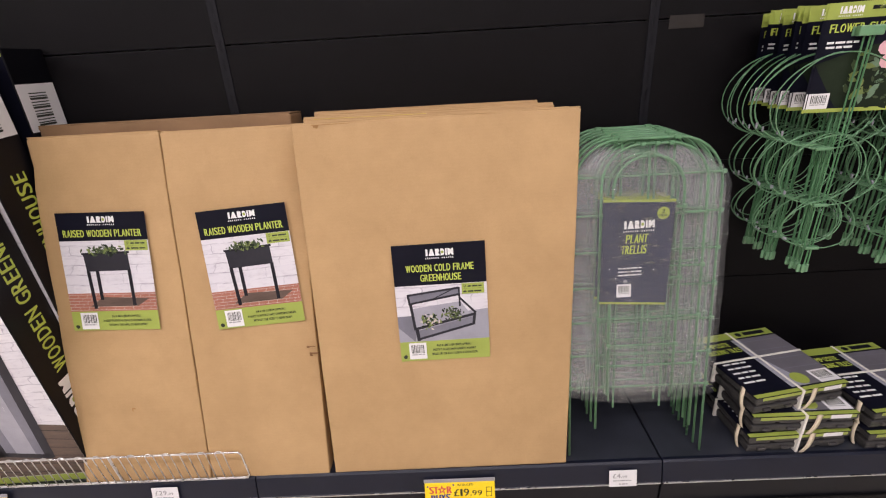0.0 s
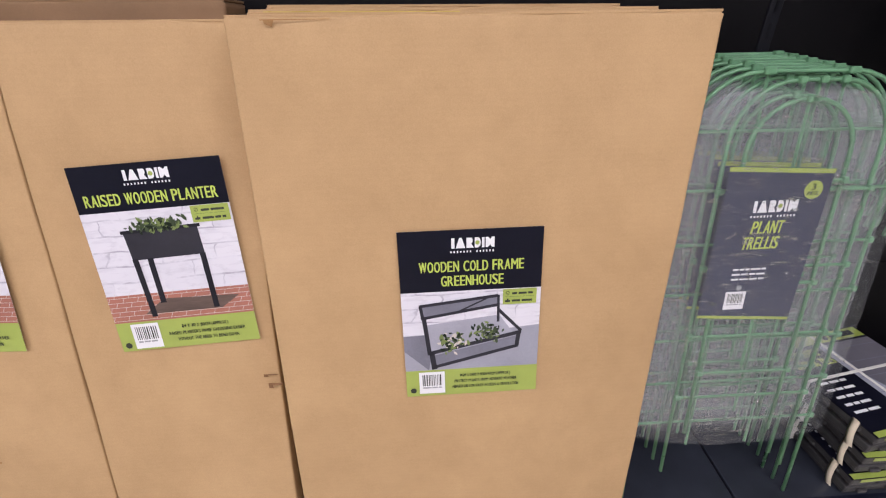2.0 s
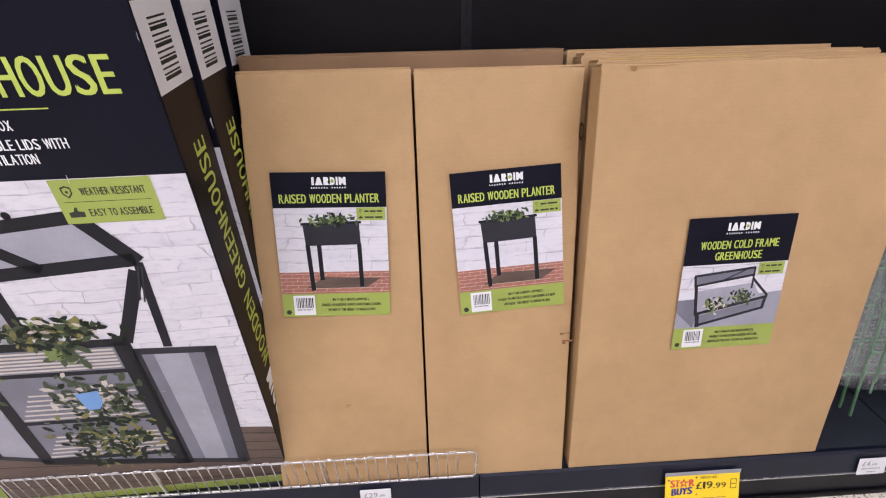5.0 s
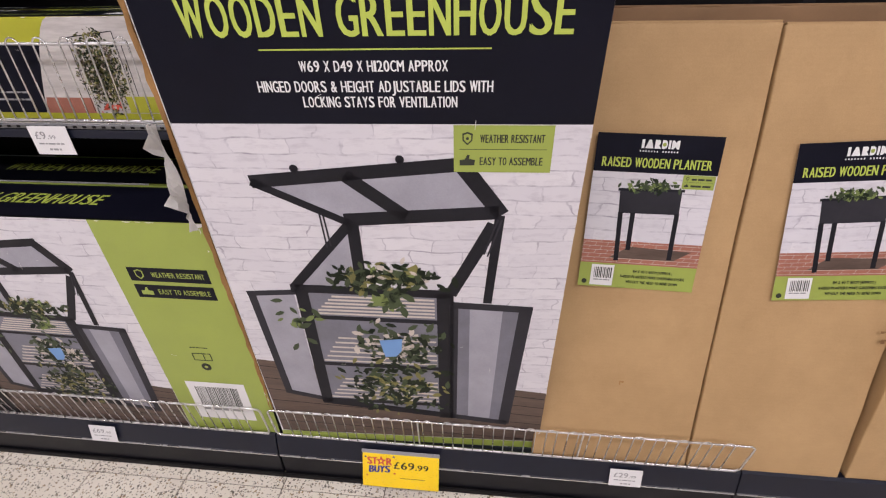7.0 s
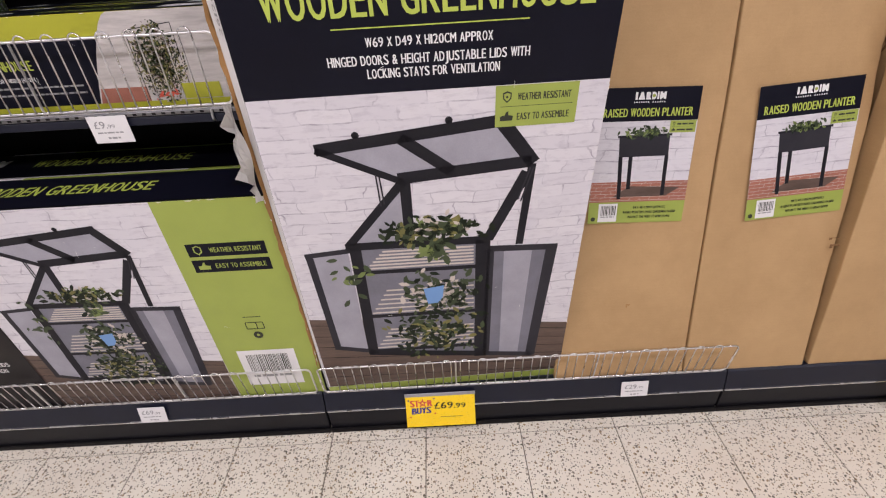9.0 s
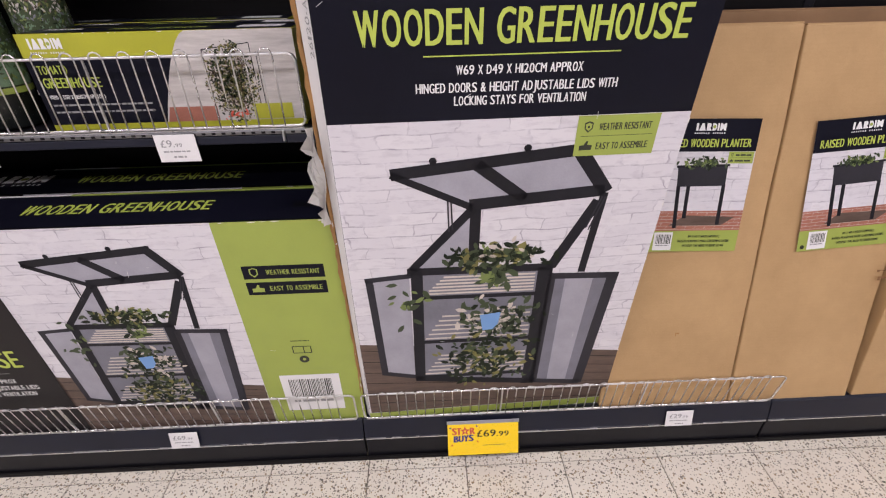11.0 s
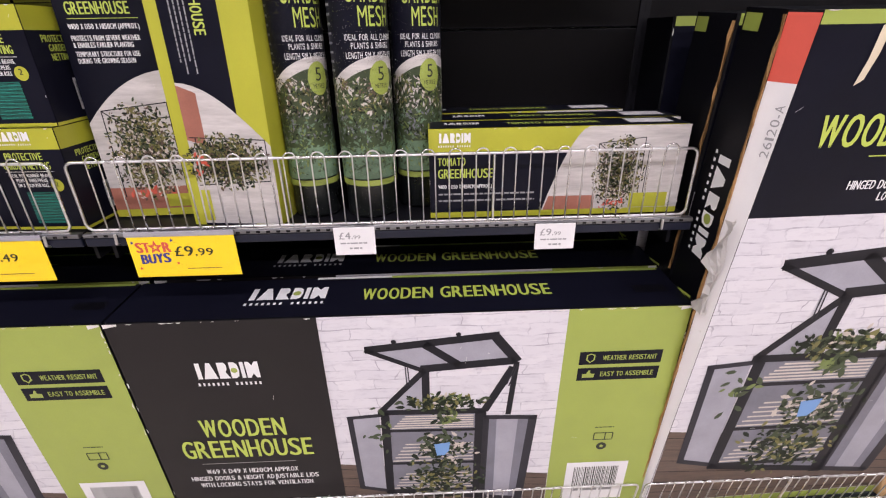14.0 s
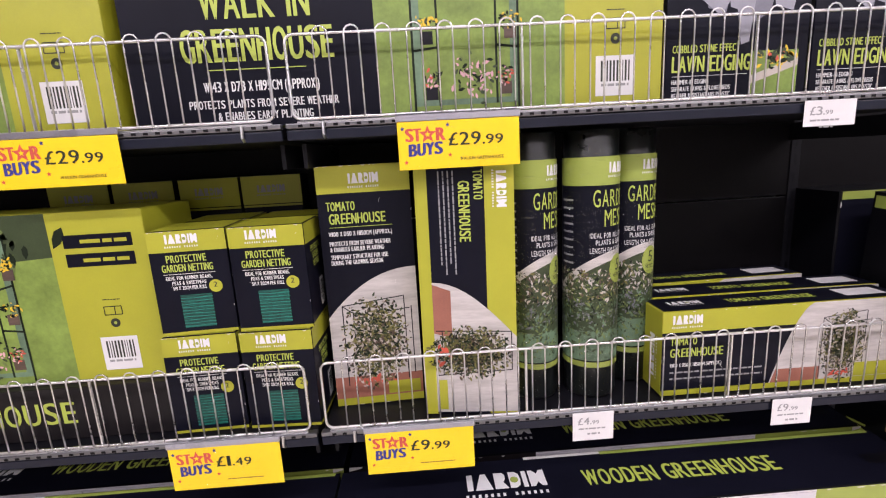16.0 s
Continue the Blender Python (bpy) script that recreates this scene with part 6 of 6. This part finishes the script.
# ---- walk-in greenhouse boxes ----
def walkin_box(m, label):
    b = thing("walk_in_greenhouse_box", label, "boxed greenhouse", m, "walk-in greenhouse boxes")
    L, H, D = 0.955, 0.345, 0.19
    part("carton", block(0, 0, 0, L, D, H, 0.004), ZEST, b)
    p = Print(101)
    p.rect(0, 0, 0.435, H, NAVY, 1)
    p.rect(0.435, 0, 0.775, H, LAWN_INK, 1)
    p.rect(0.775, 0, L, H, ZEST, 1)
    p.text("WALK IN", 0.140, 0.182, 0.185, 0.050, LIME_TEXT)
    p.text("GREENHOUSE", 0.098, 0.112, 0.262, 0.054, LIME_TEXT)
    p.bar((0.14, 0.099), (0.31, 0.099), 0.0015, LIME_TEXT)
    p.text("W143 X D73 X H195CM (APPROX.)", 0.128, 0.062, 0.202, 0.017, WHITE_INK)
    p.text("PROTECTS PLANTS FROM SEVERE WEATHER", 0.098, 0.034, 0.264, 0.014, WHITE_INK)
    p.text("& ENABLES EARLY PLANTING", 0.146, 0.013, 0.168, 0.014, WHITE_INK)
    p.mark(0.145, 0.265, 0.16, 0.055)
    p.poly([(0.435, 0.24), (0.775, 0.26), (0.775, H), (0.435, H)], LEAF_B, 1.4)
    p.leaves(90, 0.40, 0.24, 0.80, H, 0.022, [LEAF_A, LEAF_B, LEAF_C], 1.6)
    p.poly([(0.50, 0.02), (0.69, 0.02), (0.69, 0.30), (0.595, 0.335), (0.50, 0.30)], LEAF_E, 2.2)
    p.poly([(0.515, 0.03), (0.675, 0.03), (0.675, 0.29), (0.595, 0.32), (0.515, 0.29)], LAWN_INK, 2.4)
    for a, c in (((0.50, 0.01), (0.50, 0.30)), ((0.69, 0.01), (0.69, 0.30)), ((0.50, 0.30), (0.595, 0.335)), ((0.69, 0.30), (0.595, 0.335)), ((0.545, 0.02), (0.545, 0.27)), ((0.65, 0.02), (0.65, 0.27)), ((0.50, 0.115), (0.545, 0.12)), ((0.65, 0.12), (0.69, 0.115)), ((0.50, 0.21), (0.545, 0.20)), ((0.65, 0.20), (0.69, 0.21))):
        p.bar(a, c, 0.004, LEAF_A, 3)
    for u, v in ((0.515, 0.125), (0.535, 0.22), (0.665, 0.13), (0.675, 0.22), (0.655, 0.035), (0.52, 0.03)):
        p.rect(u, v, u + 0.022, v + 0.022, FRAME_INK if u < 0.6 else DECK_INK, 3.6)
        p.leaves(34, u - 0.010, v + 0.014, u + 0.032, v + 0.052, 0.0048, [FLOWER_Y, FLOWER_Y, LEAF_B, LEAF_A] if v > 0.1 else [FLOWER_P, FLOWER_R, LEAF_B, LEAF_A], 4)
    p.leaves(70, 0.56, 0.02, 0.66, 0.11, 0.006, [FLOWER_P, FLOWER_P, LEAF_B, LEAF_A, LEAF_C], 4)
    for k in (0.275, 0.238):
        p.rect(0.80, k, 0.93, k + 0.026, NAVY, 2)
        p.blocks(0.832, k + 0.009, 0.088, 0.009, ZEST, 3)
    p.icons(0.868, 0.138, 0.017)
    p.barcode(0.832, 0.022, 0.072, 0.070)
    p.build("front_print", b)
    return b


walkin_box(pose(-3.437, 1.112, TOP_Z + 0.004), "lime and navy walk-in greenhouse carton on the top shelf")
walkin_box(pose(-4.415, 1.105, TOP_Z + 0.004), "lime and navy walk-in greenhouse carton on the top shelf")
walkin_box(pose(-4.430, 1.140, MZ + 0.112), "walk-in greenhouse carton lying on another box")
under = thing("greenhouse_carton", "charcoal carton with lime lettering under another box", "boxed greenhouse", pose(-4.420, 1.118, MZ))
part("carton", block(0, 0, 0, 1.085, 0.30, 0.110, 0.004), CHARCOAL, under)
p = Print(111)
p.rect(0, 0, 1.085, 0.110, CHARCOAL, 1)
p.text("WOODEN GREENHOUSE", 0.16, 0.035, 0.60, 0.046, LIME_TEXT)
p.build("front_print", under)


def lawn_edging(m):
    b = thing("lawn_edging_pack", "navy card pack of grey cobbled lawn edging", "lawn edging", m, "lawn edging packs")
    W, H = 0.268, 0.330
    part("sheet_stack", block(0.006, 0.004, 0.0, W - 0.006, 0.036, H - 0.01, 0.003), BLACK_PLASTIC, b)
    part("card", block(0, 0, 0, W, 0.0035, H, 0.001), NAVY, b)
    p = Print(121)
    p.rect(0, 0, W, H, NAVY, 1)
    for k in range(4):
        u = 0.075 + 0.042 * k
        p.poly([(u, 0.165 - 0.03 * (k == 2)), (u + 0.034, 0.155), (u + 0.046, 0.22), (u + 0.03, 0.29), (u - 0.012, 0.25)], STONE_INK if k % 2 else GLAZING_2, 2 + 0.2 * k)
    p.poly([(0.05, 0.19), (0.10, 0.15), (0.13, 0.20), (0.09, 0.26)], STONE_INK, 2.9)
    p.poly([(0.125, 0.19), (0.165, 0.19), (0.155, 0.105), (0.140, 0.10)], STONE_INK, 3)
    p.text("COBBLED STONE EFFECT", 0.012, 0.090, 0.125, 0.013, LIME_TEXT)
    p.text("LAWN EDGING", 0.012, 0.056, 0.148, 0.028, LIME_TEXT)
    p.bar((0.012, 0.049), (0.155, 0.049), 0.0008, WHITE_INK)
    p.text("HAMMER-IN EDGING", 0.012, 0.035, 0.070, 0.008, WHITE_INK)
    p.text("SEPARATE LAWNS & FLOWERBEDS", 0.012, 0.023, 0.112, 0.008, WHITE_INK)
    p.text("WEATHER RESISTANT ABS PLASTIC", 0.012, 0.011, 0.112, 0.008, WHITE_INK)
    p.rect(0.162, 0.012, 0.252, 0.088, LAWN_INK, 1.6)
    p.poly([(0.162, 0.03), (0.252, 0.06), (0.252, 0.075), (0.162, 0.045)], SLAT_INK, 1.9)
    p.leaves(50, 0.158, 0.055, 0.256, 0.095, 0.008, [LEAF_A, LEAF_B, FLOWER_R, FLOWER_Y], 2.2)
    p.build("front_print", b)
    return b


le = lawn_edging(pose(-2.474, 1.112, TOP_Z + 0.004))
for dx, dy in ((0.278, 0.0), (0.003, 0.042), (0.281, 0.042)):
    copy_thing(le, pose(-2.474 + dx, 1.112 + dy, TOP_Z + 0.004))


# ---- price tickets ----
def star_ticket(x, y, z, price, w=0.222, h=0.104, lean=0.0):
    t = thing("price_ticket", "yellow offer ticket showing " + price + " in a clear sleeve", "price ticket", pose(x, y, z, lean), "yellow offer tickets")
    part("card", block(0.003, -0.0012, -h + 0.003, w - 0.003, 0.0, -0.010, 0.0003, 1), YELLOW, t)
    part("sleeve", block(0, -0.0034, -h, w, -0.0030, 0.002), TICKET_FILM, t, "clear plastic sleeve")
    part("sleeve_edge", block(0.001, -0.0030, -0.0095, w - 0.001, -0.0004, 0.0015, 0.0008, 1), CLOUDED, t, "clouded top edge of the sleeve")
    p = Print(131)
    cx, cy = 0.052, -0.048
    for k, e in enumerate((-0.0011, 0.0011)):
        p.text("ST", cx - 0.034 + e, cy + 0.004, 0.025, 0.022, RED_INK, 2 + 0.6 * k)
        p.text("R", cx + 0.020 + e, cy + 0.004, 0.014, 0.022, RED_INK, 2 + 0.6 * k)
        p.text("BUYS", cx - 0.030 + e, cy - 0.022, 0.058, 0.021, BLUE_INK, 2 + 0.6 * k, 3, 0.1)
    star = [(cx + 0.004 + (0.016 if i % 2 == 0 else 0.007) * math.sin(math.tau * i / 10), cy + 0.015 + (0.016 if i % 2 == 0 else 0.007) * math.cos(math.tau * i / 10)) for i in range(10)]
    p.poly(star, RED_INK, 2)
    p.poly([(cx + 0.004 + (a - cx - 0.004) * 0.34, cy + 0.015 + (b - cy - 0.015) * 0.34) for a, b in star], YELLOW, 3)
    for du, dv in ((-0.040, 0.026), (0.042, -0.022), (0.040, 0.030), (-0.036, -0.032)):
        p.poly([(cx + du + (0.0045 if i % 2 == 0 else 0.002) * math.sin(math.tau * i / 10), cy + dv + (0.0045 if i % 2 == 0 else 0.002) * math.cos(math.tau * i / 10)) for i in range(10)], RED_INK if dv < 0 else BLUE_INK, 2)
    big, small = price.split(".")
    wide = 0.0155 * sum(WIDTHS.get(ch, 1.0) + 0.24 for ch in big + ".")
    p.text(big + ".", 0.093, -0.054, wide, 0.022, DARK_INK, 2)
    p.text(small, 0.096 + wide, -0.054, 0.030, 0.0165, DARK_INK, 2)
    if price == "£19.99":
        p.text("REDUCED", 0.105, -0.022, 0.048, 0.0065, DARK_INK, 2)
        p.rect(0.192, -0.058, 0.210, -0.028, DARK_INK, 2)
        p.rect(0.194, -0.042, 0.208, -0.030, YELLOW, 2.5)
        p.rect(0.194, -0.056, 0.208, -0.044, YELLOW, 2.5)
    if price == "£29.99":
        p.text("WALKIN GREENHOUSE", 0.112, -0.080, 0.078, 0.0055, DARK_INK, 2)
    else:
        p.blocks(0.110, -0.084, 0.070, 0.0026, CARD_INK, 2)
    p.build("print", t)
    return t


def white_ticket(x, y, z, price, w=0.084, h=0.056, lean=0.0):
    t = thing("price_ticket", "small white paper price ticket showing " + price, "price ticket", pose(x, y, z, lean), "white price tickets")
    part("card", block(0, -0.0012, -h, w, 0.0, 0.0, 0.0003, 1), PAPER, t)
    p = Print(141)
    big, small = price.split(".")
    p.text(big + ".", 0.011, -0.026, 0.0135 * len(big), 0.015, GREY_INK, 2)
    p.text(small, 0.013 + 0.0135 * len(big), -0.026, 0.014, 0.008, GREY_INK, 2)
    p.blocks(0.012, -0.037, 0.055, 0.004, GREY_INK, 2)
    p.blocks(0.030, -0.049, 0.026, 0.005, GREY_INK, 2)
    p.build("print", t)
    return t


star_ticket(-3.467, 1.066, 1.056, "£1.49")
star_ticket(-3.083, 1.066, 1.057, "£9.99")
white_ticket(-2.662, 1.066, 1.056, "£4.99", h=0.062)
white_ticket(-2.246, 1.066, 1.052, "£9.99", h=0.058)
star_ticket(-2.976, 1.071, 1.650, "£29.99", h=0.096)
star_ticket(-3.668, 1.071, 1.655, "£29.99", h=0.096)
white_ticket(-2.234, 1.071, 1.640, "£3.99", w=0.098, h=0.046)
star_ticket(-1.658, 1.032, 0.160, "£69.99", h=0.118, lean=-20)
star_ticket(-0.126, 1.032, 0.150, "£19.99", h=0.118, lean=-20)
white_ticket(-2.489, 1.034, 0.164, "£69.99", lean=-12)
white_ticket(-0.980, 1.034, 0.160, "£29.99", lean=-12)
white_ticket(0.446, 1.034, 0.157, "£4.99", lean=-12)

# ---- floor tiles ----
tile_bm = block(0.0017, 0.0017, -0.02, TILE - 0.0017, TILE - 0.0017, 0.0, 0.0008, 1)
tile = part("tile", tile_bm, TERRAZZO, floor)
ROW_Y, COL_X = 0.990, -1.905
tile.matrix_basis = pose(COL_X, ROW_Y, 0)
for i in range(-8, 11):
    for j in range(0, 13):
        if (i, j) != (0, 0):
            again("tile", tile, pose(COL_X + TILE * i, ROW_Y - TILE * j, 0), floor)
rest_bm = bmesh.new()
for i in range(-22, 25):
    for j in range(-1, 17):
        if not (-8 <= i < 11 and 0 <= j < 13) and -8.8 < COL_X + TILE * i < 5.6 and ROW_Y - TILE * j > -4.0:
            x, y = COL_X + TILE * i, ROW_Y - TILE * j
            lo = [rest_bm.verts.new((x + a, y + b, 0.0)) for a, b in ((0.0012, 0.0012), (TILE - 0.0012, 0.0012), (TILE - 0.0012, TILE - 0.0012), (0.0012, TILE - 0.0012))]
            rest_bm.faces.new(lo)
tagged(part("outer_tiles", rest_bm, TERRAZZO, floor), kind="stuff")
